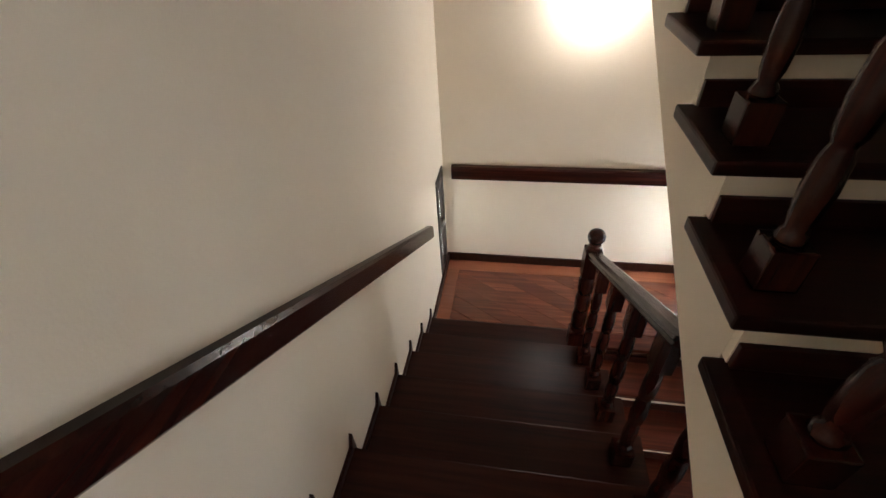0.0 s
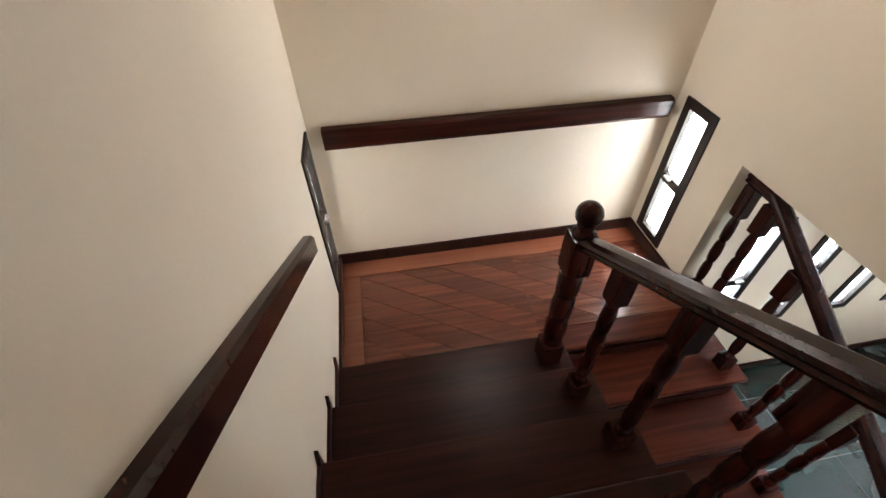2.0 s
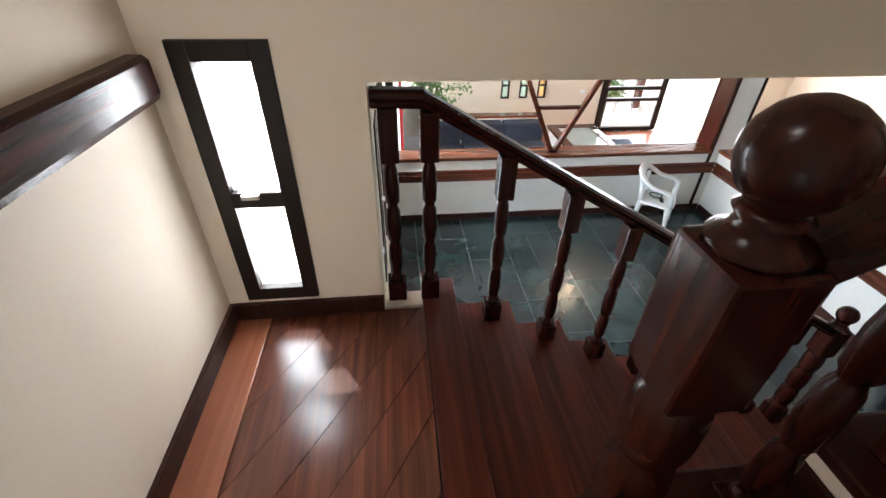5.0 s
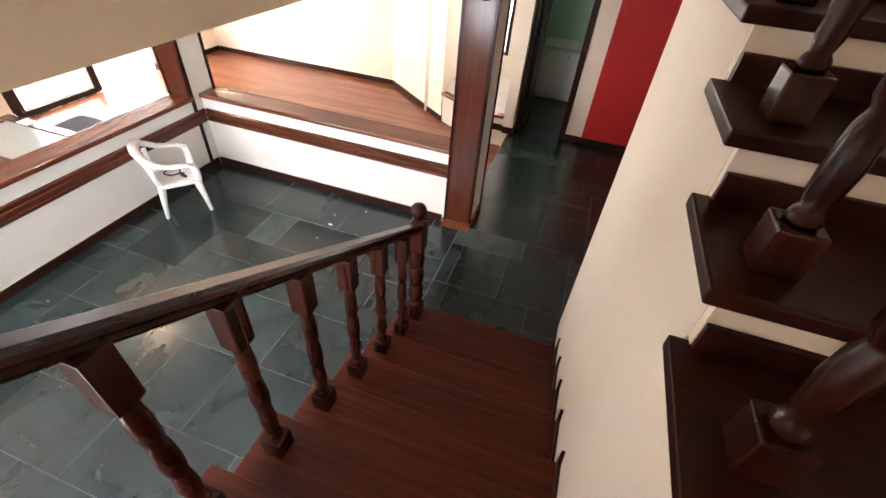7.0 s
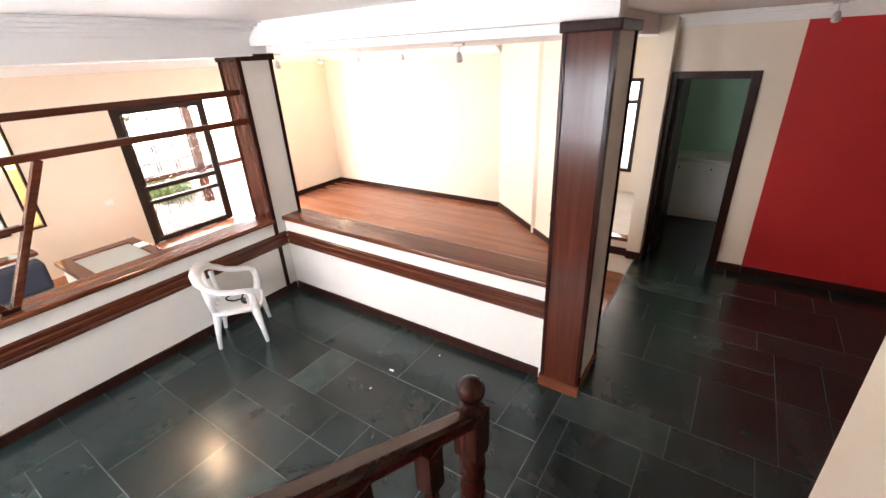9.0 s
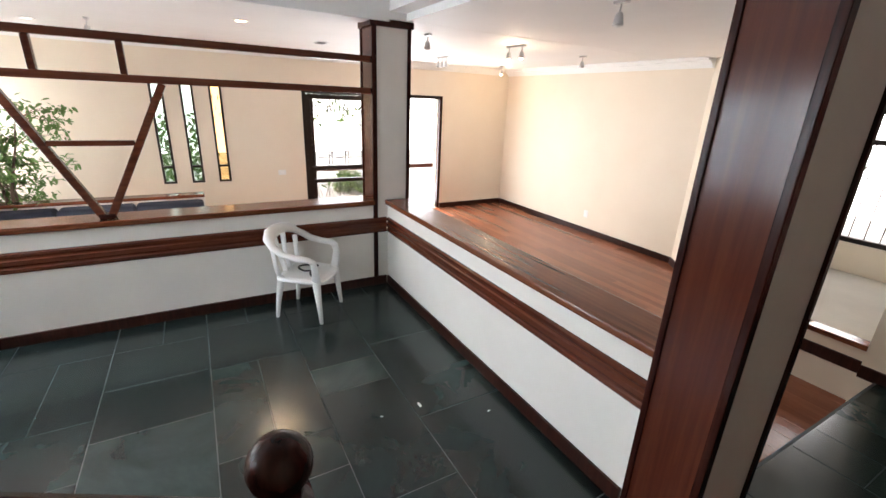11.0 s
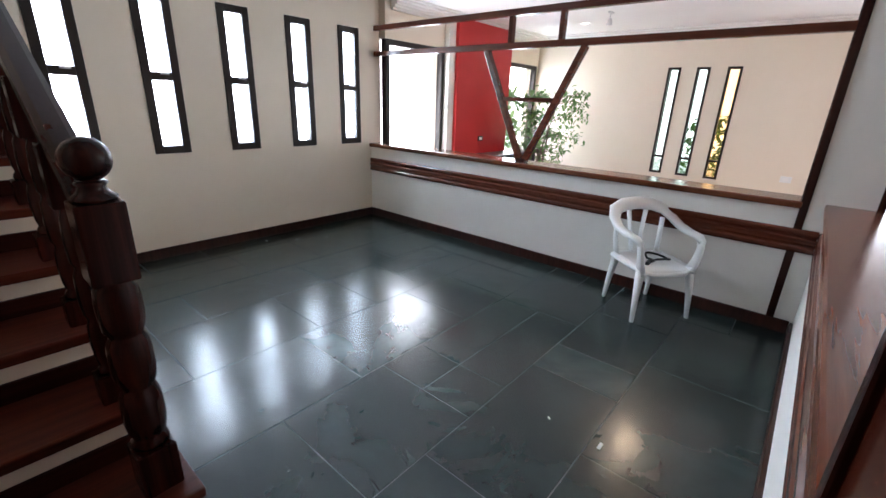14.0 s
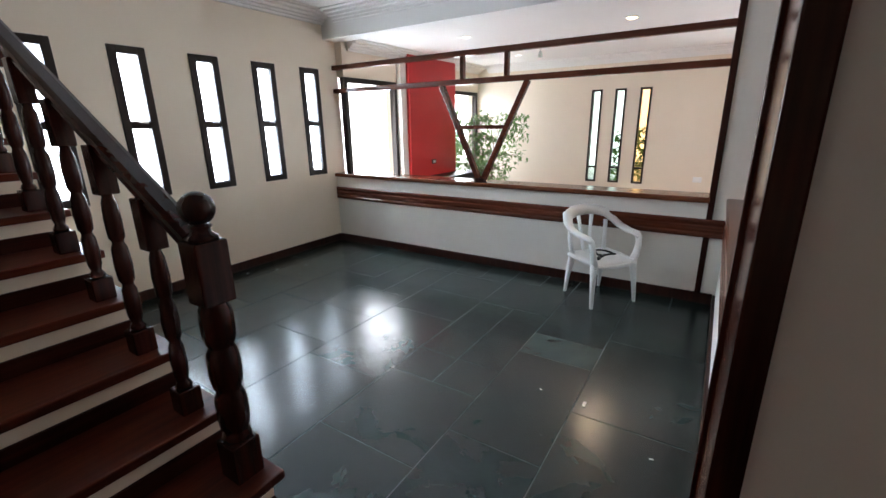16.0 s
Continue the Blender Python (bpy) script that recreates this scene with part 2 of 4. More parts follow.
def add_lathe(bm, profile, x, y, sides=12):
    """Turn a profile of (radius, height) about the upright through x, y."""
    rings = []
    for r, z in profile:
        rings.append([bm.verts.new((x + r * math.cos(2 * math.pi * (i + 0.5) / sides), y + r * math.sin(2 * math.pi * (i + 0.5) / sides), z)) for i in range(sides)])
    for a, b in zip(rings, rings[1:]):
        for i in range(sides):
            bm.faces.new((a[i], a[(i + 1) % sides], b[(i + 1) % sides], b[i]))
    bm.faces.new(rings[0][::-1])
    bm.faces.new(rings[-1])
    return bm


def add_tube(bm, points, radius, sides=8, flat=1.0):
    """A tube through points; radius may be a list, one for each point."""
    radii = radius if isinstance(radius, (list, tuple)) else [radius] * len(points)
    pts = [Vector(p) for p in points]
    rings = []
    side = None
    for i, p in enumerate(pts):
        d = (pts[min(i + 1, len(pts) - 1)] - pts[max(i - 1, 0)]).normalized()
        ref = Vector((0, 0, 1)) if abs(d.z) < 0.9 else Vector((1, 0, 0))
        side = d.cross(ref).normalized() if side is None else (side - d * side.dot(d)).normalized()
        up = side.cross(d).normalized()
        rings.append([bm.verts.new(p + side * (radii[i] * math.cos(2 * math.pi * k / sides)) + up * (radii[i] * flat * math.sin(2 * math.pi * k / sides))) for k in range(sides)])
    for a, b in zip(rings, rings[1:]):
        for k in range(sides):
            bm.faces.new((a[k], a[(k + 1) % sides], b[(k + 1) % sides], b[k]))
    bm.faces.new(rings[0][::-1])
    bm.faces.new(rings[-1])
    return bm


def add_profile(bm, outline, start, end, side):
    """Sweep a closed outline of (out, up) from start to end; side is the way that 'out' points."""
    a, b, s = Vector(start), Vector(end), Vector(side)
    ra = [bm.verts.new(a + s * o + Vector((0, 0, u))) for o, u in outline]
    rb = [bm.verts.new(b + s * o + Vector((0, 0, u))) for o, u in outline]
    n = len(outline)
    for i in range(n):
        bm.faces.new((ra[i], ra[(i + 1) % n], rb[(i + 1) % n], rb[i]))
    bm.faces.new(ra[::-1])
    bm.faces.new(rb)
    return bm


def add_prism(bm, outline, axis, c0, c1):
    """A prism from an outline in the two other axes, between c0 and c1 along axis."""
    def at(u, v, c):
        p = [u, v]
        p.insert(axis, c)
        return p
    a = [bm.verts.new(at(u, v, c0)) for u, v in outline]
    b = [bm.verts.new(at(u, v, c1)) for u, v in outline]
    n = len(outline)
    for i in range(n):
        bm.faces.new((a[i], a[(i + 1) % n], b[(i + 1) % n], b[i]))
    bm.faces.new(a[::-1])
    bm.faces.new(b)
    return bm


def mesh_of(name, bm, material, smooth=False):
    bmesh.ops.recalc_face_normals(bm, faces=bm.faces)
    me = bpy.data.meshes.new(name)
    bm.to_mesh(me)
    bm.free()
    me.materials.append(material)
    if smooth:
        for p in me.polygons:
            p.use_smooth = True
    return me


def part(name, bm, material, parent, label="", smooth=False):
    ob = new(name, mesh_of(name, bm, material, smooth))
    ob.parent = parent
    return tagged(ob, label)


def thing(name, label, category, x=0, y=0, z=0, group="", kind=""):
    ob = new(name)
    ob.empty_display_size = 0.1
    ob.location = (x, y, z)
    return tagged(ob, label, category, group, kind)


def structure(name, bm, material, label, category, smooth=False):
    return tagged(new(name, mesh_of(name, bm, material, smooth)), label, category, kind="structure")


def wall(name, axis, c0, c1, a0, a1, z0, z1, holes, material, label):
    """A wall across axis (0: its faces look along x), from a0 to a1, with holes (a0, a1, z0, z1) cut through."""
    bm = bmesh.new()
    cuts = sorted({a0, a1, *[v for h in holes for v in h[:2]]})
    for u0, u1 in zip(cuts, cuts[1:]):
        mid = (u0 + u1) / 2
        spans, low = [], z0
        for h in sorted((h for h in holes if h[0] < mid < h[1]), key=lambda h: h[2]):
            if h[2] > low:
                spans.append((low, h[2]))
            low = h[3]
        if low < z1:
            spans.append((low, z1))
        for s0, s1 in spans:
            if axis == 0:
                add_box(bm, c0, u0, s0, c1, u1, s1)
            else:
                add_box(bm, u0, c0, s0, u1, c1, s1)
    bmesh.ops.remove_doubles(bm, verts=bm.verts, dist=0.0005)
    return structure(name, bm, material, label, "wall")


# ---- measures of the place ----
RISE, GOING = 0.179, 0.313
LANDING = 9 * RISE
X_STAIR_W, X_STAIR_E = -2.405, -0.11
Y_LAND_N, Y_OPEN = 3.375, 2.712
Y_HALL_N, X_HALL_E, Y_HALL_S = 2.755, 3.224, -1.52
X_FAR, Y_FAR = 6.89, -5.68
Y_PASS, Y_LIV_N = -4.26, 2.65
LOW = -0.25
HALL_CEIL, PASS_CEIL, LIVING_CEIL = 2.71, 2.63, 2.46
SPANDREL = -1.145
A_FIRST = 2.385
D_Y, D_Z = 0.65, 3.85

# ---- floors ----
bm = add_box(bmesh.new(), -4.2, Y_HALL_S - 0.19, -0.30, X_HALL_E + 0.15, Y_HALL_N, -0.002)
add_box(bm, -4.2, Y_PASS, -0.30, 0.10, Y_HALL_S - 0.19, -0.002)
structure("floor_hall_bed", bm, GROUT, "grey grout bed under the slate floor", "floor")
structure("floor_living_bed", box(0.10, -6.7, LOW - 0.2, X_FAR + 0.1, Y_LIV_N, LOW - 0.010), DARK_TRIM, "dark bed under the living room boards", "floor")
structure("floor_pantry", box(-1.3, -6.5, -0.1, 0.044, Y_PASS - 0.001, -0.005), SLATE, "dark slate floor of the pantry", "floor")
structure("floor_upper", box(X_STAIR_W, -1.6, 2.80, SPANDREL - 0.12, A_FIRST - 8 * GOING, 18 * RISE), TREAD_SHADED, "dark hardwood upper floor at the head of the stairs", "floor")

# ---- walls ----
N_WINDOWS = [0.317, 0.934, 1.562, 2.188, 2.794]
WIN_W, WIN_Z0, WIN_Z1 = 0.274, 0.892, 2.113
wall("wall_north", 1, Y_HALL_N, Y_HALL_N + 0.25, 0.06, X_HALL_E + 0.16, -0.3, 5.0, [(x, x + WIN_W, WIN_Z0, WIN_Z1) for x in N_WINDOWS], CREAM, "cream painted wall with five narrow windows")
wall("wall_living_north", 1, Y_LIV_N, Y_LIV_N + 0.2, X_HALL_E + 0.161, X_FAR + 0.2, -0.5, 2.9, [(3.37, 4.40, 0.20, 2.045), (5.95, 6.84, 0.45, 2.02)], CREAM, "cream painted living room wall with tall windows")
SLITS = [0.367, -0.002, -0.371]
DOOR_Y0, DOOR_Y1, DOOR_TOP = -4.09, -1.58, 1.855
wall("wall_east", 0, X_FAR, X_FAR + 0.2, Y_FAR - 0.2, Y_LIV_N - 0.001, -0.5, 2.9, [(y, y + 0.17, 0.482, 1.967) for y in SLITS] + [(DOOR_Y0, DOOR_Y1, LOW, DOOR_TOP)], CREAM, "cream painted wall with slit windows and a wide doorway")
wall("wall_south", 1, Y_FAR - 0.2, Y_FAR, 2.75, X_FAR - 0.001, -0.5, 2.9, [], CREAM, "plain cream painted living room wall")
bm = bmesh.new()
add_prism(bm, [(2.75, Y_FAR - 0.2), (2.75, Y_FAR), (1.35, -4.53), (1.35, -4.78)], 2, -0.5, 2.9)
structure("wall_angled", bm, CREAM, "cream painted wall set at an angle", "wall")
wall("wall_alcove_east", 0, 1.40, 1.75, -6.2, -4.80, -0.5, 2.9, [], CREAM, "cream side wall of the window alcove")
ALCOVE = (0.62, 1.27, 0.55, 1.93)
wall("wall_alcove_south", 1, -6.2, -6.0, 0.20, 1.399, -0.5, 2.9, [ALCOVE], CREAM, "cream alcove wall with a leaded window")
wall("wall_pier", 0, 0.045, 0.20, -6.8, -4.07, -0.5, 2.9, [], CREAM, "cream painted wall end beside the passage")
PANTRY = (-0.67, 0.0, -0.012, 2.045)
wall("wall_passage", 1, Y_PASS - 0.15, Y_PASS, -4.2, 0.044, -0.5, 2.9, [PANTRY], CREAM, "cream painted wall with a pantry doorway")
wall("wall_pantry_back", 1, -6.55, -6.4, -1.5, 0.044, -0.3, 2.9, [], GREEN_WALL, "pale green pantry wall")
wall("wall_pantry_side", 0, -1.5, -1.3, -6.399, Y_PASS - 0.151, -0.3, 2.9, [], GREEN_WALL, "pale green pantry side wall")
wall("wall_west", 0, -4.4, -4.2, Y_PASS - 0.15, Y_HALL_N, -0.5, 2.9, [], CREAM, "plain cream painted west wall")
wall("wall_behind_stairs", 1, Y_HALL_N - 0.2, Y_HALL_N, -4.2, X_STAIR_W - 0.201, -0.3, 2.9, [], CREAM, "plain cream painted wall behind the stairs")
LAND_WIN = (2.99, 3.29, 1.72, 2.745)
wall("wall_landing_north", 1, Y_LAND_N, Y_LAND_N + 0.2, X_STAIR_W - 0.2, X_STAIR_E + 0.2, -0.5, 5.4, [], CREAM, "cream painted end wall of the landing")
wall("wall_landing_west", 0, X_STAIR_W - 0.2, X_STAIR_W, -1.6, Y_LAND_N, -0.5, 5.4, [LAND_WIN], CREAM, "cream painted stair wall with a small window")
wall("wall_landing_east", 0, X_STAIR_E, X_STAIR_E + 0.13, Y_OPEN, Y_LAND_N, -0.5, 5.4, [LAND_WIN], CREAM, "cream painted landing wall with a small window")
wall("wall_header", 0, X_STAIR_E, X_STAIR_E + 0.13, -0.55, Y_OPEN, 2.616, 5.4, [], CREAM, "cream painted wall hanging above the stair opening")
wall("wall_upper_south", 1, -0.73, -0.551, SPANDREL - 0.12, X_STAIR_E + 0.13, 2.76, 5.4, [], CREAM, "plain cream wall beside the head of the stairs")
wall("wall_upper_end", 1, -1.8, -1.6, X_STAIR_W - 0.2, SPANDREL, 2.76, 5.4, [], CREAM, "plain cream wall at the head of the stairs")

# spandrel under the flight that rises from the landing
bm = bmesh.new()
pts = [(-0.53, 3.07), (-0.53, -0.012), (A_FIRST - 0.056, -0.012), (A_FIRST - 0.056, LANDING + RISE - 0.042)]
for k in range(1, 9):
    pts += [(A_FIRST - GOING * k - 0.056, LANDING + RISE * k - 0.042), (A_FIRST - GOING * k - 0.056, LANDING + RISE * (k + 1) - 0.042)]
add_prism(bm, pts, 0, SPANDREL - 0.12, SPANDREL)
structure("wall_spandrel", bm, CREAM, "cream painted spandrel wall under the stair flight", "wall")
wall("wall_spandrel_end", 0, SPANDREL - 0.119, SPANDREL - 0.001, -1.6, -0.531, 2.66, 3.07, [], CREAM, "cream painted edge of the upper floor")

# low walls round the slate hall
wall("wall_low_east", 0, X_HALL_E, X_HALL_E + 0.15, -1.39, Y_HALL_N, LOW, 0.84, [], WHITE_WALL, "off-white low wall with a timber ledge")
wall("wall_low_south", 1, Y_HALL_S - 0.18, Y_HALL_S, 0.247, X_HALL_E + 0.005, LOW, 0.84, [], WHITE_WALL, "off-white low wall with a timber ledge")

# ---- ceilings ----
structure("ceiling_hall", box(0.051, Y_HALL_S, HALL_CEIL, X_HALL_E - 0.04, Y_HALL_N, HALL_CEIL + 0.12), CEIL, "white painted hall ceiling", "ceiling")
bm = add_box(bmesh.new(), -4.2, Y_PASS, PASS_CEIL, 0.20, -0.731, PASS_CEIL + 0.12)
structure("ceiling_passage", bm, CEIL, "white painted passage ceiling", "ceiling")
structure("ceiling_west", box(-4.2, -0.6, PASS_CEIL + 0.002, X_STAIR_W - 0.201, Y_HALL_N - 0.2, PASS_CEIL + 0.12), CEIL, "white painted ceiling west of the stairs", "ceiling")
structure("ceiling_living", box(X_HALL_E - 0.04, Y_FAR, LIVING_CEIL, X_FAR, Y_LIV_N, LIVING_CEIL + 0.3), CEIL, "white painted living room ceiling", "ceiling")
structure("ceiling_living_south", box(0.205, -6.0, LIVING_CEIL + 0.001, X_HALL_E - 0.041, Y_HALL_S - 0.16, LIVING_CEIL + 0.3), CEIL, "white painted ceiling over the timber floor", "ceiling")
structure("ceiling_pantry", box(-1.3, -6.4, 2.5, 0.044, Y_PASS - 0.151, 2.6), CEIL, "white pantry ceiling", "ceiling")
structure("ceiling_stairwell", box(X_STAIR_W, -1.6, 5.4, X_STAIR_E, Y_LAND_N, 5.5), CEIL, "white stairwell ceiling", "ceiling")


def cornice(name, start, end, side, z, label="stepped white plaster cornice"):
    """A cornice of three steps below the ceiling at z."""
    prof = [(0, 0), (0, -0.11), (0.03, -0.11), (0.03, -0.085), (0.06, -0.085), (0.06, -0.06), (0.10, -0.06), (0.10, -0.035), (0.16, -0.035), (0.16, -0.012), (0.22, -0.012), (0.22, 0)]
    a, b = (*start, z - 0.003), (*end, z - 0.003)
    structure(name, add_profile(bmesh.new(), prof, a, b, (*side, 0)), CEIL, label, "cornice")


cornice("cornice_hall_north", (0.06, Y_HALL_N - 0.002), (X_HALL_E - 0.046, Y_HALL_N - 0.002), (0, -1), HALL_CEIL)
cornice("cornice_hall_east", (X_HALL_E - 0.047, Y_HALL_N - 0.22), (X_HALL_E - 0.047, Y_HALL_S), (-1, 0), HALL_CEIL)
cornice("cornice_living_north", (3.46, Y_LIV_N - 0.003), (X_FAR - 0.003, Y_LIV_N - 0.003), (0, -1), LIVING_CEIL)
cornice("cornice_living_east", (X_FAR - 0.003, Y_LIV_N - 0.22), (X_FAR - 0.003, Y_FAR + 0.22), (-1, 0), LIVING_CEIL)
cornice("cornice_living_south", (2.75, Y_FAR + 0.003), (X_FAR - 0.003, Y_FAR + 0.003), (0, 1), LIVING_CEIL)
cornice("cornice_passage", (-4.19, Y_PASS + 0.003), (0.043, Y_PASS + 0.003), (0, 1), PASS_CEIL)

# ---- painted panels ----
structure("wall_red_passage", box(-4.19, Y_PASS + 0.001, 0.0, -0.98, Y_PASS + 0.015, 2.53), RED, "bright red painted wall panel in the passage", "wall")
structure("wall_red_chimney", box(4.54, 2.52, LOW, 5.83, Y_LIV_N + 0.001, LIVING_CEIL - 0.004), RED, "bright red painted chimney breast", "wall")
structure("wall_white_pilaster", box(4.41, 2.57, LOW, 4.539, Y_LIV_N + 0.001, LIVING_CEIL - 0.003), WHITE_WALL, "white plaster pilaster beside the chimney breast", "wall")

# ---- baseboards ----
def baseboard(name, x0, y0, x1, y1, z=0.0, height=0.09):
    structure(name, box(x0, y0, z, x1, y1, z + height, 0.004), DARK_TRIM, "dark stained timber baseboard", "baseboard")


baseboard("baseboard_north", 0.10, Y_HALL_N - 0.018, X_HALL_E - 0.001, Y_HALL_N + 0.002)
baseboard("baseboard_east", X_HALL_E - 0.018, -1.50, X_HALL_E + 0.002, Y_HALL_N - 0.02)
baseboard("baseboard_south", 0.29, Y_HALL_S - 0.002, X_HALL_E - 0.02, Y_HALL_S + 0.018)
baseboard("baseboard_passage", -0.979, Y_PASS - 0.002, -0.741, Y_PASS + 0.02)
baseboard("baseboard_red", -4.19, Y_PASS + 0.003, -0.98, Y_PASS + 0.028)
baseboard("baseboard_pier", 0.027, Y_PASS + 0.001, 0.047, -4.072)
baseboard("baseboard_pier_end", 0.027, -4.072, 0.20, -4.052, -0.012, 0.10)
baseboard("baseboard_far_south", 2.75, Y_FAR - 0.002, X_FAR - 0.02, Y_FAR + 0.018, LOW)
baseboard("baseboard_far_east", X_FAR - 0.018, Y_FAR, X_FAR + 0.002, DOOR_Y0 - 0.06, LOW)
bm = bmesh.new()
add_prism(bm, [(2.76, Y_FAR - 0.01), (2.76, Y_FAR + 0.02), (1.35, -4.505), (1.34, -4.54)], 2, LOW, LOW + 0.09)
structure("baseboard_angled", bm, DARK_TRIM, "dark stained timber baseboard", "baseboard")
baseboard("baseboard_landing_north", X_STAIR_W, Y_LAND_N - 0.018, X_STAIR_E, Y_LAND_N + 0.002, LANDING)
baseboard("baseboard_landing_east", X_STAIR_E - 0.018, Y_OPEN, X_STAIR_E + 0.002, Y_LAND_N - 0.019, LANDING)
baseboard("baseboard_landing_west", X_STAIR_W - 0.002, A_FIRST + 0.02, X_STAIR_W + 0.018, Y_LAND_N - 0.019, LANDING)


# ---- low wall timber ----
RAIL_PROFILE = [(0, 0), (0.012, 0.0), (0.022, 0.012), (0.022, 0.03), (0.014, 0.04), (0.014, 0.05), (0.024, 0.06), (0.024, 0.092), (0.014, 0.10), (0.014, 0.11), (0.022, 0.12), (0.022, 0.14), (0.012, 0.15), (0, 0.15)]
structure("trim_chair_rail_east", add_profile(bmesh.new(), RAIL_PROFILE, (X_HALL_E + 0.001, -1.50, 0.56), (X_HALL_E + 0.001, Y_HALL_N - 0.003, 0.56), (-1, 0, 0)), MOULD_Y, "moulded dark red timber rail along the low wall", "trim")
structure("trim_chair_rail_south", add_profile(bmesh.new(), RAIL_PROFILE, (0.247, Y_HALL_S - 0.001, 0.56), (X_HALL_E - 0.025, Y_HALL_S - 0.001, 0.56), (0, 1, 0)), MOULD_X, "moulded dark red timber rail along the low wall", "trim")
structure("trim_ledge_east", box(X_HALL_E - 0.035, -1.38, 0.84, X_HALL_E + 0.25, Y_HALL_N - 0.003, 0.885, 0.012), LEDGE_Y, "polished timber ledge on the low wall", "ledge")
structure("trim_ledge_south", box(0.247, Y_HALL_S - 0.26, 0.84, X_HALL_E - 0.002, Y_HALL_S + 0.035, 0.885, 0.012), LEDGE_X, "polished timber ledge on the low wall", "ledge")


# ---- columns ----
def column(name, x0, x1, y0, y1, z0, z1, label):
    """A square column: plaster core, veneered north face, dark corner trims, base and cap."""
    col = thing(name, label, "column", x0, y0, z0, kind="structure")
    inv = Matrix.Translation((-x0, -y0, -z0))
    def piece(n, bm, mat, lab=""):
        bm.transform(inv)
        return part(n, bm, mat, col, lab)
    piece("core", box(x0, y0, z0, x1, y1, z1), WHITE_WALL, "off-white plaster face")
    piece("veneer", box(x0 + 0.002, y1 - 0.002, z0, x1 - 0.002, y1 + 0.012, z1), COLUMN_WOOD, "reddish polished veneer panel")
    for ya, yb in ((y1 - 0.028, y1 + 0.016), (y0 - 0.004, y0 + 0.03)):
        piece("corner_trim", box(x0 - 0.014, ya, z0, x0 + 0.016, yb, z1, 0.004), WOOD_Z, "dark timber corner trim")
    piece("corner_trim", box(x1 - 0.02, y1 + 0.001, z0, x1 + 0.006, y1 + 0.022, z1, 0.004), WOOD_Z, "dark timber corner trim")
    piece("cap", box(x0 - 0.035, y0 - 0.02, z1 - 0.06, x1 + 0.02, y1 + 0.035, z1 - 0.002, 0.01), WOOD_Z, "dark timber cap")
    return col


near_col = column("column_passage", -0.03, 0.245, -1.93, -1.472, 0.0, 2.52, "timber and plaster column beside the passage")
base = box(-0.05, -1.95, 0.0, 0.262, -1.438, 0.10, 0.012)
base.transform(Matrix.Translation((0.03, 1.93, 0)))
part("plinth", base, LEDGE_X, near_col, "worn timber plinth")
column("column_corner", X_HALL_E + 0.002, X_HALL_E + 0.285, -1.74, -1.385, -0.25, 2.46, "timber and plaster column at the corner of the low walls")
structure("beam_east", box(X_HALL_E - 0.045, Y_HALL_S, 2.44, X_HALL_E + 0.19, Y_HALL_N, 2.83), CEIL, "white plaster beam above the low wall", "beam")
structure("beam_south", box(-0.02, Y_HALL_S - 0.16, 2.52, X_HALL_E + 0.19, Y_HALL_S - 0.001, 2.83), CEIL, "white plaster beam above the low wall", "beam")

# ---- timber screen above the east ledge ----
screen = thing("timber_screen", "dark red timber lattice screen standing on the low wall ledge", "screen", X_HALL_E + 0.076, 0, 0.885)
def lattice(name, y0, z0, y1, z1, half=0.022):
    d = Vector((0, y1 - y0, z1 - z0)).normalized()
    n = Vector((0, -d.z, d.y)) * half
    a, b = Vector((0, y0, z0 - 0.885)), Vector((0, y1, z1 - 0.885))
    out = [(p.y, p.z) for p in (a - n, a + n, b + n, b - n)]
    bm = add_prism(bmesh.new(), out, 0, -0.03, 0.03)
    bmesh.ops.bevel(bm, geom=list(bm.edges), offset=0.004, segments=1, affect="EDGES")
    part(name, bm, MOULD_Y, screen)
lattice("top_rail", -1.384, 2.14, 2.74, 2.14, 0.026)
lattice("lower_rail", -1.384, 1.875, 2.74, 1.875, 0.026)
lattice("upright", 0.915, 1.902, 0.915, 2.113, 0.02)
lattice("upright", 0.43, 1.902, 0.43, 2.113, 0.02)
lattice("brace", 1.165, 1.85, 0.725, 0.91, 0.025)
lattice("brace", 0.215, 1.85, 0.665, 0.91, 0.025)
lattice("crossbar", 0.94, 1.433, 0.445, 1.433, 0.018)
part("foot", box(-0.04, 0.645, 0.0, 0.04, 0.745, 0.035, 0.008), WOOD_Y, screen)


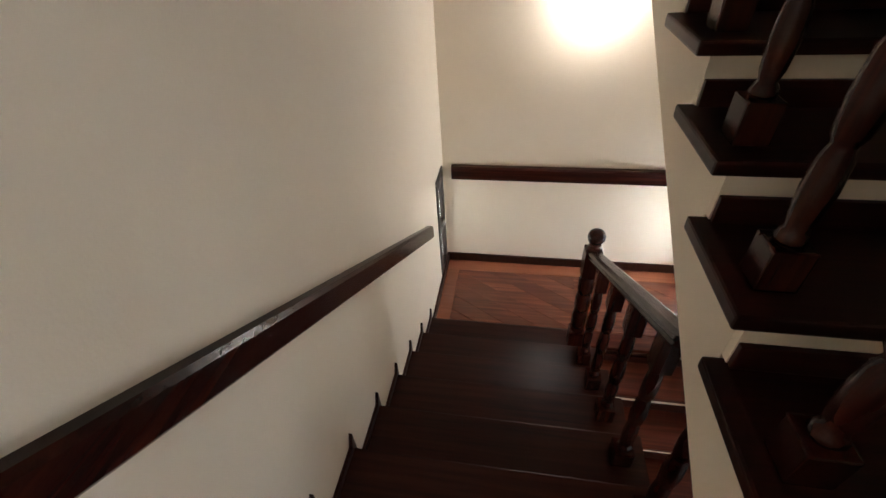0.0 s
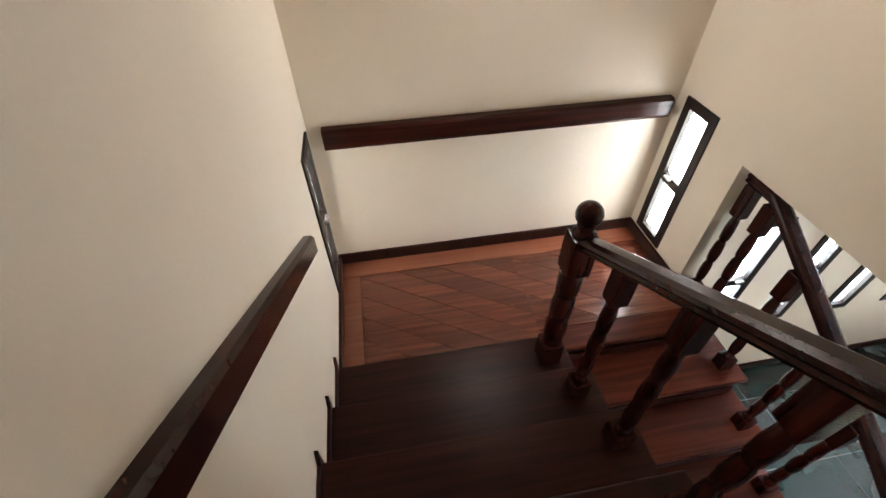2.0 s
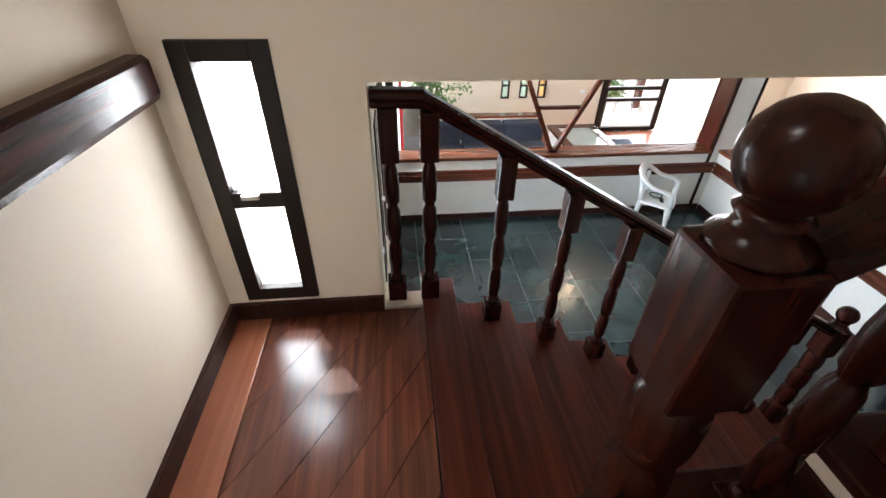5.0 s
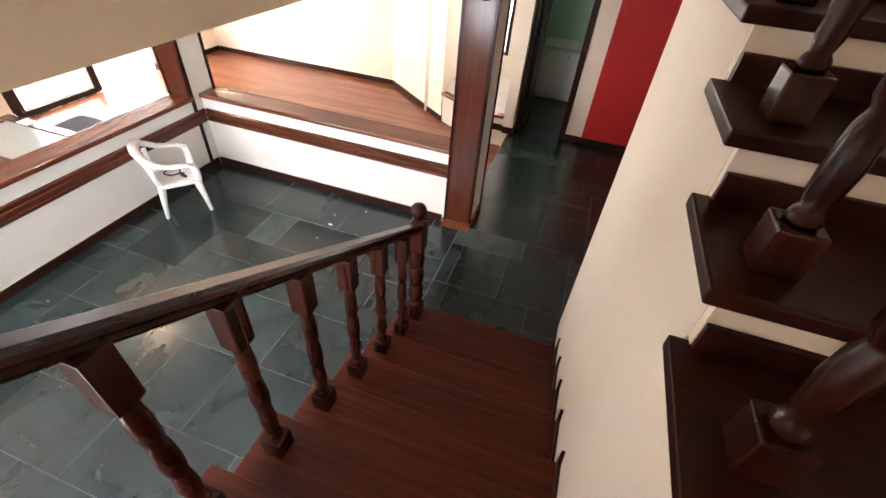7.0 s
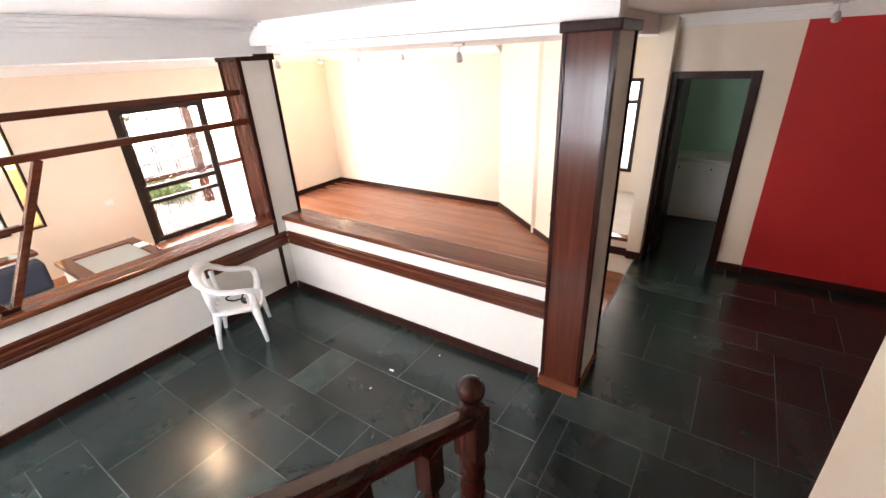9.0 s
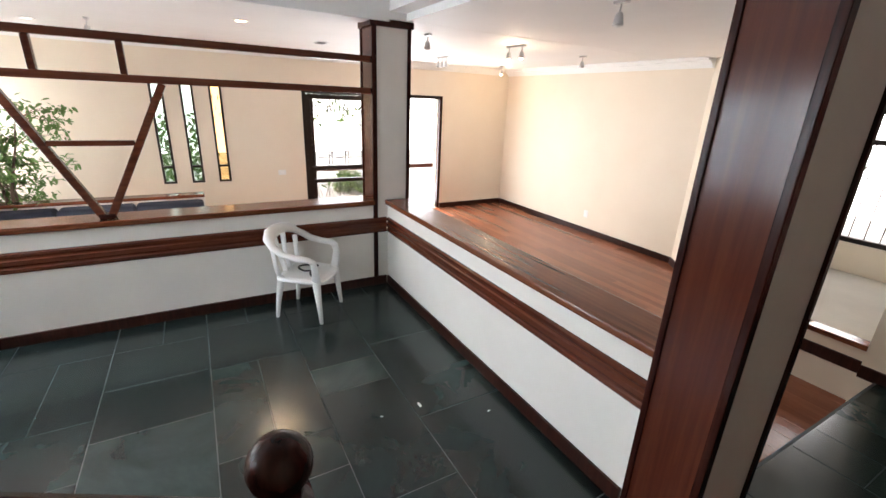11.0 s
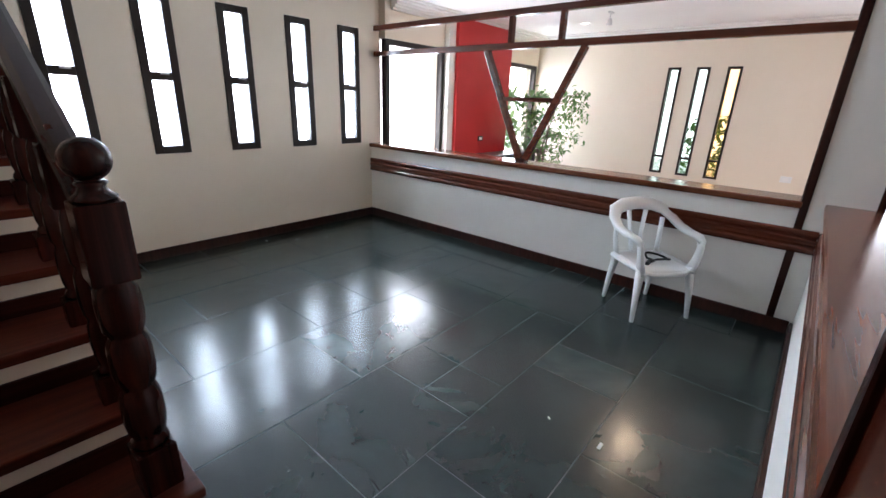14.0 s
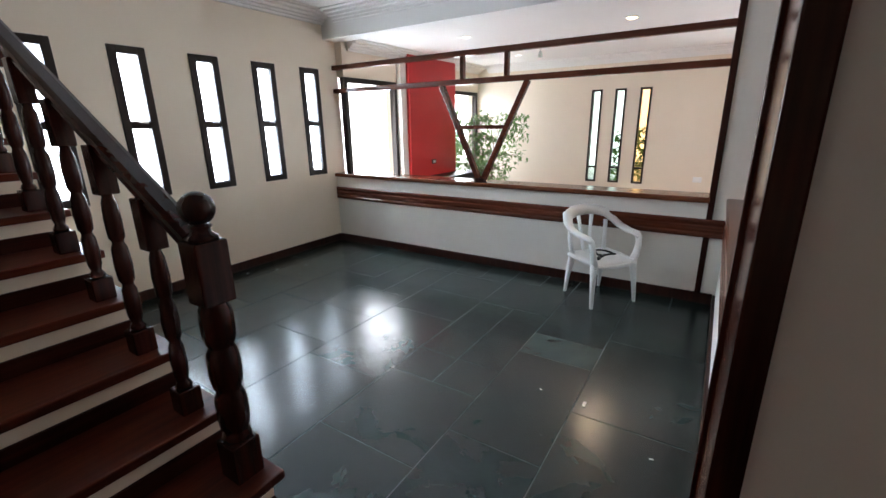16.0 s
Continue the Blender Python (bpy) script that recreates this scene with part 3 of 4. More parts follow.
# ---- windows ----
def window_unit(name, axis, c0, c1, a0, a1, z0, z1, splits=(), pane=None, bars=0.062, label="narrow dark framed window with obscured glass", handle=True):
    """A framed window that fills an opening; splits are the heights of the transoms."""
    w = thing(name, label, "window", kind="structure")
    def piece(n, u0, u1, s0, s1, d0, d1, mat, lab="", bev=0.004):
        bm = box(d0, u0, s0, d1, u1, s1, bev) if axis == 0 else box(u0, d0, s0, u1, d1, s1, bev)
        return part(n, bm, mat, w, lab)
    e = 0.001
    piece("jamb", a0 + e, a0 + bars, z0 + e, z1 - e, c0, c1, FRAME)
    piece("jamb", a1 - bars, a1 - e, z0 + e, z1 - e, c0, c1, FRAME)
    piece("head", a0 + bars, a1 - bars, z1 - bars, z1 - e, c0, c1, FRAME)
    piece("sill", a0 + bars, a1 - bars, z0 + e, z0 + bars, c0, c1, FRAME)
    levels = [z0 + bars, *splits, z1 - bars]
    for s in splits:
        piece("transom", a0 + bars, a1 - bars, s - bars / 2, s + bars / 2, c0, c1, FRAME)
    mid = (c0 + c1) / 2
    for s0, s1 in zip(levels, levels[1:]):
        p = piece("pane", a0 + bars - 0.004, a1 - bars + 0.004, s0, s1, mid - 0.003, mid + 0.003, pane or FROST, bev=0.0)
        p.visible_shadow = False
    if handle and splits:
        m2 = (a0 + a1) / 2
        inner = min(c0, c1) if axis == 1 else (c0 if c0 > -1 else c1)
        d = -0.02 if inner == min(c0, c1) else 0.02
        piece("handle", m2 - 0.012, m2 + 0.05, splits[0] + 0.012, splits[0] + 0.03, min(inner, inner + d), max(inner, inner + d), STEEL, "steel handle", 0.003)
    return w


for i, x in enumerate(N_WINDOWS):
    window_unit("window_%d" % (i + 1), 1, Y_HALL_N - 0.012, Y_HALL_N + 0.06, x, x + WIN_W, WIN_Z0, WIN_Z1, (1.50,))
window_unit("window_6", 0, X_STAIR_E - 0.012, X_STAIR_E + 0.06, *LAND_WIN, (2.205,))
window_unit("window_7", 0, X_STAIR_W - 0.06, X_STAIR_W + 0.012, *LAND_WIN, (2.205,))
window_unit("window_8", 1, Y_LIV_N - 0.012, Y_LIV_N + 0.07, 3.37, 4.40, 0.20, 2.045, (), GLASS, 0.06, "large dark framed window to the garden", False)
window_unit("window_9", 1, Y_LIV_N - 0.012, Y_LIV_N + 0.07, 5.95, 6.84, 0.45, 2.02, (), GLASS, 0.06, "dark framed window behind the tree", False)
for i, (y, g) in enumerate(zip(SLITS, (AQUA, AQUA, AMBER))):
    window_unit("window_%d" % (10 + i), 0, X_FAR - 0.012, X_FAR + 0.06, y, y + 0.17, 0.482, 1.967, (0.73,), g, 0.03, "tall slit window with coloured glass", False)
window_unit("window_13", 1, -6.07, -5.988, *ALCOVE, (1.60,), GLASS, 0.055, "dark framed leaded window in the alcove", False)

# ---- stairs ----
def flight(name, count, x0, x1, nose, z_first, direction, label, kick_wall, timber=None):
    """Treads, cream risers and dark kick boards. nose(k): y of the k-th nosing; direction: +1 if the flight rises towards +y."""
    st = thing(name, label, "stairs", kind="structure")
    s = direction
    for k in range(1, count + 1):
        y, z = nose(k), z_first + RISE * (k - 1)
        ya, yb = sorted((y, y + s * (GOING + 0.045)))
        part("tread", box(x0, ya, z - 0.04, x1, yb, z, 0.008), timber or TREAD_SHADED, st)
        ra, rb = sorted((y + s * 0.03, y + s * 0.055))
        part("riser", box(kick_wall[0], ra, z - RISE, kick_wall[1], rb, z - 0.041), CREAM, st, "cream painted riser")
        ka, kb = sorted((y + s * 0.012, y + s * 0.029))
        part("kick_board", box(kick_wall[0] + 0.002, ka, z - RISE + 0.001, kick_wall[1] - 0.002, kb, z - RISE + 0.075, 0.003), TREAD_SHADED, st, "dark timber kick board")
    return st


def nose_c(k):
    return GOING * (k - 1) - 0.13


def nose_a(k):
    return A_FIRST - GOING * (k - 1)


def nose_d(k):
    return D_Y + GOING * (k - 4)


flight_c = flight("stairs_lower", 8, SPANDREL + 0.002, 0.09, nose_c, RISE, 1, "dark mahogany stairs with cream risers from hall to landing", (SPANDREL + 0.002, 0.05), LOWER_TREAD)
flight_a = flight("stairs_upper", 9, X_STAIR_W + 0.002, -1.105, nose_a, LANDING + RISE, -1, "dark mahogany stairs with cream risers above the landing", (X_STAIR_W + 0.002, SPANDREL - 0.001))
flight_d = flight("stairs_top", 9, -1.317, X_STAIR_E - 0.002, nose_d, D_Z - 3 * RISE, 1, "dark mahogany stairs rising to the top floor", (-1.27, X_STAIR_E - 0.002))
# last riser up to the landing
part("riser", box(SPANDREL + 0.002, nose_c(9) + 0.03, LANDING - RISE, 0.05, nose_c(9) + 0.055, LANDING - 0.041), CREAM, flight_c, "cream painted riser")
part("kick_board", box(SPANDREL + 0.004, nose_c(9) + 0.012, LANDING - RISE + 0.001, 0.048, nose_c(9) + 0.029, LANDING - RISE + 0.075, 0.003), TREAD_SHADED, flight_c, "dark timber kick board")
# closed sides of the lower flight
bm = bmesh.new()
pts = [(nose_c(1) + 0.056, 0.0)]
for k in range(1, 10):
    pts += [(nose_c(k) + 0.056, RISE * k - 0.042), (nose_c(k + 1) + 0.056, RISE * k - 0.042)]
pts = pts[:-1] + [(Y_HALL_N + 0.24, LANDING - 0.042), (Y_HALL_N + 0.24, 0.0)]
add_prism(bm, pts, 0, -0.05, 0.05)
structure("wall_stair_side", bm, CREAM, "cream painted side of the lower stairs", "wall")
# sloping body of the top flight
bm = bmesh.new()
pts = [(nose_d(1) + 0.056, 3.203), (nose_d(1) + 0.056, D_Z - 3 * RISE - 0.042)]
for k in range(1, 9):
    pts += [(nose_d(k + 1) + 0.056, D_Z + (k - 4) * RISE - 0.042), (nose_d(k + 1) + 0.056, D_Z + (k - 3) * RISE - 0.042)]
pts += [(Y_LAND_N - 0.002, D_Z + 5 * RISE - 0.042), (Y_LAND_N - 0.002, 4.465), (2.56, 4.465), (0.36, 3.203)]
add_prism(bm, pts, 0, -1.27, X_STAIR_E - 0.002)
structure("wall_top_flight", bm, CREAM, "cream painted sloping underside of the top stairs", "wall")

# landing: framed border with boards laid aslant
landing = thing("floor_landing", "reddish hardwood landing with slanting boards in a border", "floor", kind="structure")
Y0L = nose_c(9)
part("sub_floor", box(X_STAIR_W, Y0L + 0.03, LANDING - 0.12, X_STAIR_E, Y_LAND_N, LANDING - 0.021), TREAD_SHADED, landing)
part("nosing", box(SPANDREL + 0.002, Y0L, LANDING - 0.04, 0.09, Y0L + 0.16, LANDING, 0.008), LOWER_TREAD, landing)
part("border", box(X_STAIR_W + 0.002, A_FIRST - 0.03, LANDING - 0.02, SPANDREL - 0.003, A_FIRST + 0.10, LANDING, 0.003), FLOOR_WOOD, landing)
part("border", box(X_STAIR_W + 0.002, Y_LAND_N - 0.16, LANDING - 0.02, X_STAIR_E - 0.002, Y_LAND_N - 0.002, LANDING, 0.003), FLOOR_WOOD, landing)
part("border", box(X_STAIR_W + 0.002, A_FIRST + 0.103, LANDING - 0.02, X_STAIR_W + 0.14, Y_LAND_N - 0.163, LANDING, 0.003), FLOOR_WOOD, landing)


# stepped skirting on the walls
def skirting(name, x0, x1, count, nose, z_first, s):
    sk = thing(name, "dark timber stepped skirting along the stair wall", "skirting", kind="structure")
    for k in range(1, count + 1):
        y, z = nose(k), z_first + RISE * (k - 1)
        o = [(y - s * 0.012, z - RISE + 0.08), (y - s * 0.012, z + 0.095), (y + s * 0.02, z + 0.03), (y + s * (GOING - 0.014), z + 0.03), (y + s * (GOING - 0.014), z + 0.001), (y + s * 0.05, z + 0.001), (y + s * 0.05, z - RISE + 0.08)]
        part("step_skirt", add_prism(bmesh.new(), o, 0, x0, x1), DARK_TRIM, sk)
skirting("trim_skirting_upper", X_STAIR_W - 0.002, X_STAIR_W + 0.016, 9, nose_a, LANDING + RISE, -1)
skirting("trim_skirting_lower", SPANDREL - 0.002, SPANDREL + 0.016, 8, nose_c, RISE, 1)


# ---- balustrades ----
SHAFT = [(0.026, 0.105), (0.032, 0.115), (0.026, 0.128), (0.020, 0.135), (0.027, 0.16), (0.031, 0.21), (0.028, 0.265), (0.021, 0.285), (0.021, 0.292), (0.029, 0.305), (0.033, 0.36), (0.029, 0.425), (0.021, 0.445), (0.021, 0.452), (0.029, 0.465), (0.031, 0.53), (0.026, 0.59), (0.019, 0.61), (0.019, 0.62)]


def baluster_mesh(height, scale=1.0):
    bm = bmesh.new()
    add_box(bm, -0.042, -0.042, 0, 0.042, 0.042, 0.105, 0.006)
    top = min(0.69, height - 0.02)
    k = top / 0.62
    flat = set(bm.faces)
    add_lathe(bm, [(r * scale, 0.105 + (z - 0.105) * (top - 0.105) / (0.62 - 0.105)) for r, z in SHAFT], 0, 0, 14)
    for f in bm.faces:
        f.smooth = f not in flat and len(f.verts) == 4
    add_box(bm, -0.036, -0.036, top, 0.036, 0.036, height, 0.006)
    return bm


def newel_meshes(height):
    bm = bmesh.new()
    add_box(bm, -0.055, -0.055, 0, 0.055, 0.055, 0.16, 0.006)
    flat = set(bm.faces)
    turned = [(0.040, 0.16), (0.052, 0.17), (0.052, 0.185), (0.043, 0.20)]
    for z0, z1 in ((0.205, 0.375), (0.38, 0.55), (0.555, 0.715)):
        h = z1 - z0
        turned += [(0.043, z0), (0.052, z0 + 0.12 * h), (0.056, z0 + 0.32 * h), (0.056, z0 + 0.68 * h), (0.052, z0 + 0.88 * h), (0.043, z1)]
    add_lathe(bm, turned + [(0.042, 0.72)], 0, 0, 18)
    for f in bm.faces:
        f.smooth = f not in flat and len(f.verts) == 4
    add_box(bm, -0.055, -0.055, 0.72, 0.055, 0.055, 0.94, 0.008)
    ball = bmesh.new()
    prof = [(0.05, 0.0), (0.052, 0.012), (0.036, 0.022), (0.03, 0.036), (0.038, 0.046), (0.03, 0.052)]
    r = 0.056
    for i in range(1, 11):
        a = -math.pi / 2 + math.pi * (i / 10.5)
        prof.append((max(r * math.cos(a), 0.002), 0.052 + r + r * math.sin(a) - 0.004))
    add_lathe(ball, [(q, z + 0.94) for q, z in prof], 0, 0, 20)
    return bm, ball


HANDRAIL = [(-0.038, 0.0), (0.038, 0.0), (0.042, 0.012), (0.034, 0.022), (0.044, 0.036), (0.040, 0.052), (0.022, 0.062), (-0.022, 0.062), (-0.040, 0.052), (-0.044, 0.036), (-0.034, 0.022), (-0.042, 0.012)]
full_mesh = mesh_of("baluster", baluster_mesh(0.88), WOOD_Z)


def set_baluster(parent, x, y, z, height=0.88):
    me = full_mesh if abs(height - 0.88) < 1e-6 else mesh_of("baluster", baluster_mesh(height), WOOD_Z)
    ob = new("baluster", me)
    ob.parent = parent
    ob.location = Vector((x, y, z)) - parent.location
    return ob


def set_newel(parent, x, y, z):
    post, ball = newel_meshes(1.07)
    ob = part("newel_post", post, WOOD_Z, parent, "turned newel post with a ball")
    ob.location = Vector((x, y, z)) - parent.location
    b = part("ball_finial", ball, WOOD_Z, ob, "polished round finial", smooth=True)
    return ob


rail_c = thing("stair_balustrade", "dark mahogany turned balustrade of the lower stairs", "balustrade", 0, 0, RISE)
set_newel(rail_c, 0, 0, RISE)
for k in range(2, 10):
    set_baluster(rail_c, -0.018, GOING * (k - 1) - 0.006, RISE * min(k, 9))
set_baluster(rail_c, -0.018, 2.65, LANDING, 0.898)
part("handrail", add_profile(bmesh.new(), HANDRAIL, (0, 0.045, 0.88 + RISE * 0.1), (0, GOING * 8 + 0.02, 0.88 + RISE * 8.07), (1, 0, 0)), WOOD_Y, rail_c, "moulded dark handrail")
part("handrail_end", add_profile(bmesh.new(), HANDRAIL, (0, GOING * 8 + 0.012, 0.88 + RISE * 8.07), (0, Y_OPEN - 0.002, 0.88 + RISE * 8.10), (1, 0, 0)), WOOD_Y, rail_c, "moulded dark handrail")

rail_a = thing("stair_balustrade", "dark mahogany turned balustrade of the upper stairs", "balustrade", -1.233, A_FIRST - 0.135, LANDING + RISE)
set_newel(rail_a, -1.233, A_FIRST - 0.135, LANDING + RISE)


def under(y):
    return 3.203 + (y - 0.36) * RISE / GOING


for k in range(2, 9):
    y, z = A_FIRST - 0.12 - GOING * (k - 1), LANDING + RISE * k
    set_baluster(rail_a, -1.223, y, z, max(min(0.88, under(y) - z - 0.002), 0.2))
part("handrail", add_profile(bmesh.new(), HANDRAIL, (0, -0.045, 0.88 + RISE * 0.1), (0, -GOING * 4.3, 0.88 + RISE * 4.3), (1, 0, 0)), WOOD_Y, rail_a, "moulded dark handrail")

rail_d = thing("stair_balustrade", "dark mahogany turned balustrade of the top stairs", "balustrade", -1.22, nose_d(1) + 0.12, D_Z - 3 * RISE)
for k in range(1, 9):
    set_baluster(rail_d, -1.22, nose_d(k) + 0.12, D_Z + (k - 4) * RISE)
part("handrail", add_profile(bmesh.new(), HANDRAIL, (0, -0.1, 0.88 - 0.03), (0, GOING * 7.3, 0.88 + RISE * 7.3), (1, 0, 0)), WOOD_Y, rail_d, "moulded dark handrail")

# wall handrails
PLANK_RAIL = [(0.0, 0.0), (0.05, 0.0), (0.06, 0.02), (0.06, 0.112), (0.045, 0.126), (0.0, 0.126)]
STAIR_RAIL = [(0.0, 0.0), (0.036, 0.0), (0.045, 0.012), (0.045, 0.100), (0.032, 0.115), (0.0, 0.115)]
wr = thing("wall_handrail", "dark mahogany plank handrail fixed to the stair wall", "handrail", X_STAIR_W, 2.60, 2.48, kind="structure")
part("rail", add_profile(bmesh.new(), STAIR_RAIL, (-0.001, 0, 0), (-0.001, -3.9, 3.9 * RISE / GOING), (1, 0, 0)), WOOD_Y, wr)
wr2 = thing("landing_handrail", "dark mahogany plank handrail fixed to the landing wall", "handrail", -2.322, Y_LAND_N, 2.590, kind="structure")
part("rail", add_profile(bmesh.new(), PLANK_RAIL, (0, 0.001, 0), (2.15, 0.001, 0), (0, -1, 0)), WOOD_X, wr2)


# ---- plastic armchair ----
def armchair(x, y, facing):
    ch = thing("plastic_armchair", "white moulded plastic armchair standing on the slate floor", "chair", x, y, 0)
    ch.rotation_euler = (0, 0, facing)
    ch.scale = (0.85, 0.85, 0.88)
    # local: +y is the way it faces
    for sx in (-1, 1):
        part("leg", add_tube(bmesh.new(), [(sx * 0.255, 0.235, 0), (sx * 0.245, 0.215, 0.2), (sx * 0.225, 0.185, 0.43)], [0.020, 0.030, 0.046], 6, 0.75), PLASTIC, ch, smooth=True)
        part("leg", add_tube(bmesh.new(), [(sx * 0.215, -0.25, 0), (sx * 0.21, -0.225, 0.2), (sx * 0.195, -0.185, 0.43)], [0.020, 0.030, 0.046], 6, 0.75), PLASTIC, ch, smooth=True)
        part("arm_post", add_tube(bmesh.new(), [(sx * 0.225, 0.19, 0.41), (sx * 0.25, 0.20, 0.48), (sx * 0.268, 0.20, 0.58), (sx * 0.275, 0.175, 0.645)], [0.05, 0.042, 0.036, 0.036], 8, 0.55), PLASTIC, ch, smooth=True)
        part("back_post", add_tube(bmesh.new(), [(sx * 0.195, -0.20, 0.41), (sx * 0.215, -0.225, 0.55), (sx * 0.22, -0.235, 0.72)], [0.032, 0.026, 0.03], 8, 0.5), PLASTIC, ch, smooth=True)
        part("back_slat", add_tube(bmesh.new(), [(sx * 0.045, -0.215, 0.41), (sx * 0.05, -0.26, 0.58), (sx * 0.085, -0.295, 0.79)], [0.030, 0.024, 0.032], 8, 0.4), PLASTIC, ch, smooth=True)
    path = [(0.275, 0.20, 0.625), (0.285, 0.14, 0.655), (0.29, 0.02, 0.662), (0.29, -0.10, 0.685), (0.278, -0.19, 0.735), (0.235, -0.26, 0.788), (0.13, -0.30, 0.822), (0.0, -0.31, 0.832)]
    path = path + [(-x, y, z) for x, y, z in path[-2::-1]]
    wide = [0.030, 0.040, 0.042, 0.042, 0.048, 0.058, 0.062, 0.062]
    hoop = bmesh.new()
    add_tube(hoop, path, wide + wide[-2::-1], 10, 0.62)
    part("arm_and_back_hoop", hoop, PLASTIC, ch, "broad moulded hoop of arms and back", smooth=True)
    # seat: a dished shell
    n = 11
    def shell(place, holes=()):
        bm = bmesh.new()
        grid = [[bm.verts.new(place(i / (n - 1) * 2 - 1, j / (n - 1))) for j in range(n)] for i in range(n)]
        for i in range(n - 1):
            for j in range(n - 1):
                if (i, j) not in holes:
                    bm.faces.new((grid[i][j], grid[i + 1][j], grid[i + 1][j + 1], grid[i][j + 1]))
        bmesh.ops.delete(bm, geom=[v for v in bm.verts if not v.link_faces], context="VERTS")
        bmesh.ops.solidify(bm, geom=list(bm.faces), thickness=0.012)
        return bm
    def on_seat(u, v):
        w = 0.245 - 0.03 * (1 - v)
        return (u * w, -0.225 + 0.46 * v, 0.432 - 0.028 * (1 - u * u) * math.sin(math.pi * min(v * 1.05, 1)) - 0.03 * max(0, v - 0.85) / 0.15 - 0.012 * abs(u) ** 8)
    part("seat", shell(on_seat), PLASTIC, ch, smooth=True)
    part("seat_rim", add_tube(bmesh.new(), [(-0.235, -0.2, 0.415), (-0.245, 0.0, 0.412), (-0.24, 0.18, 0.405), (-0.15, 0.235, 0.39), (0, 0.245, 0.388), (0.15, 0.235, 0.39), (0.24, 0.18, 0.405), (0.245, 0.0, 0.412), (0.235, -0.2, 0.415)], 0.018, 6), PLASTIC, ch, smooth=True)
    return ch


CHX, CHY, CHA = 2.925, -0.655, math.atan2(-0.32, -0.25) - math.pi / 2
armchair(CHX, CHY, CHA)
cable = thing("black_cable", "black coiled cable lying on the plastic chair", "cable", CHX, CHY, 0.355)
pts = []
for i in range(30):
    a = 2 * math.pi * i / 24
    pts.append((0.10 * math.sin(a) + 0.02, 0.045 * math.sin(2 * a) + 0.05 * math.cos(a) - 0.02, 0.02 + 0.018 * abs(math.sin(a * 1.5))))
part("loop", add_tube(bmesh.new(), pts, 0.008, 6), BLACK, cable, smooth=True)
part("plug", box(-0.12, -0.02, 0.012, -0.06, 0.005, 0.036, 0.005), BLACK, cable)

# ---- slate floor of the hall and passage ----
slabs = thing("floor_hall_slate", "dark green-grey slate slabs, waxed, with pale joints", "floor", kind="structure")
rng = random.Random(11)
slab_cache = {}


def slab(x0, y0, x1, y1):
    w, d = round(x1 - x0 - 0.004, 3), round(y1 - y0 - 0.004, 3)
    if w < 0.02 or d < 0.02:
        return
    if (w, d) not in slab_cache:
        bm = bmesh.new()
        e = 0.002
        lo = [(-w / 2, -d / 2), (w / 2, -d / 2), (w / 2, d / 2), (-w / 2, d / 2)]
        hi = [(u - math.copysign(e, u), v - math.copysign(e, v)) for u, v in lo]
        ring = [[bm.verts.new((u, v, z)) for u, v in r] for r, z in ((lo, -0.02), (lo, -0.003), (hi, 0.0))]
        for a, b in zip(ring, ring[1:]):
            for i in range(4):
                bm.faces.new((a[i], a[(i + 1) % 4], b[(i + 1) % 4], b[i]))
        bm.faces.new(ring[2])
        slab_cache[(w, d)] = mesh_of("slab", bm, SLATE)
    ob = new("slab", slab_cache[(w, d)])
    ob.parent = slabs
    ob.location = ((x0 + x1) / 2, (y0 + y1) / 2, rng.uniform(-0.0008, 0.0008))
    ob.rotation_euler = (rng.uniform(-0.0009, 0.0009), rng.uniform(-0.0009, 0.0009), 0)


def pave(x0, x1, y0, y1):
    y = y0
    while y < y1 - 0.01:
        depth = rng.choice((0.30, 0.48, 0.60, 0.60))
        if y1 - (y + depth) < 0.16:
            depth = y1 - y
        x = x0 - rng.choice((0.0, 0.15, 0.3, 0.45))
        while x < x1 - 0.01:
            width = rng.choice((0.30, 0.48, 0.60, 0.75, 0.90, 0.90))
            a, b = max(x, x0), min(x + width, x1)
            if x1 - b < 0.12:
                b = x1
            if depth > 0.5 and rng.random() < 0.25:
                slab(a, y, b, y + depth / 2)
                slab(a, y + depth / 2, b, y + depth)
            else:
                slab(a, y, b, y + depth)
            x = b if b == x1 else x + width
        y += depth


pave(0.06, X_HALL_E - 0.002, Y_HALL_S + 0.002, Y_HALL_N - 0.002)
pave(-1.75, 0.058, Y_HALL_S + 0.002, -0.08)
pave(-2.8, 0.085, Y_PASS + 0.002, Y_HALL_S)
structure("floor_hall_rest", box(-4.2, Y_PASS, -0.012, -2.8, 2.3, -0.001), SLATE, "dark slate floor beside the stairs", "floor")

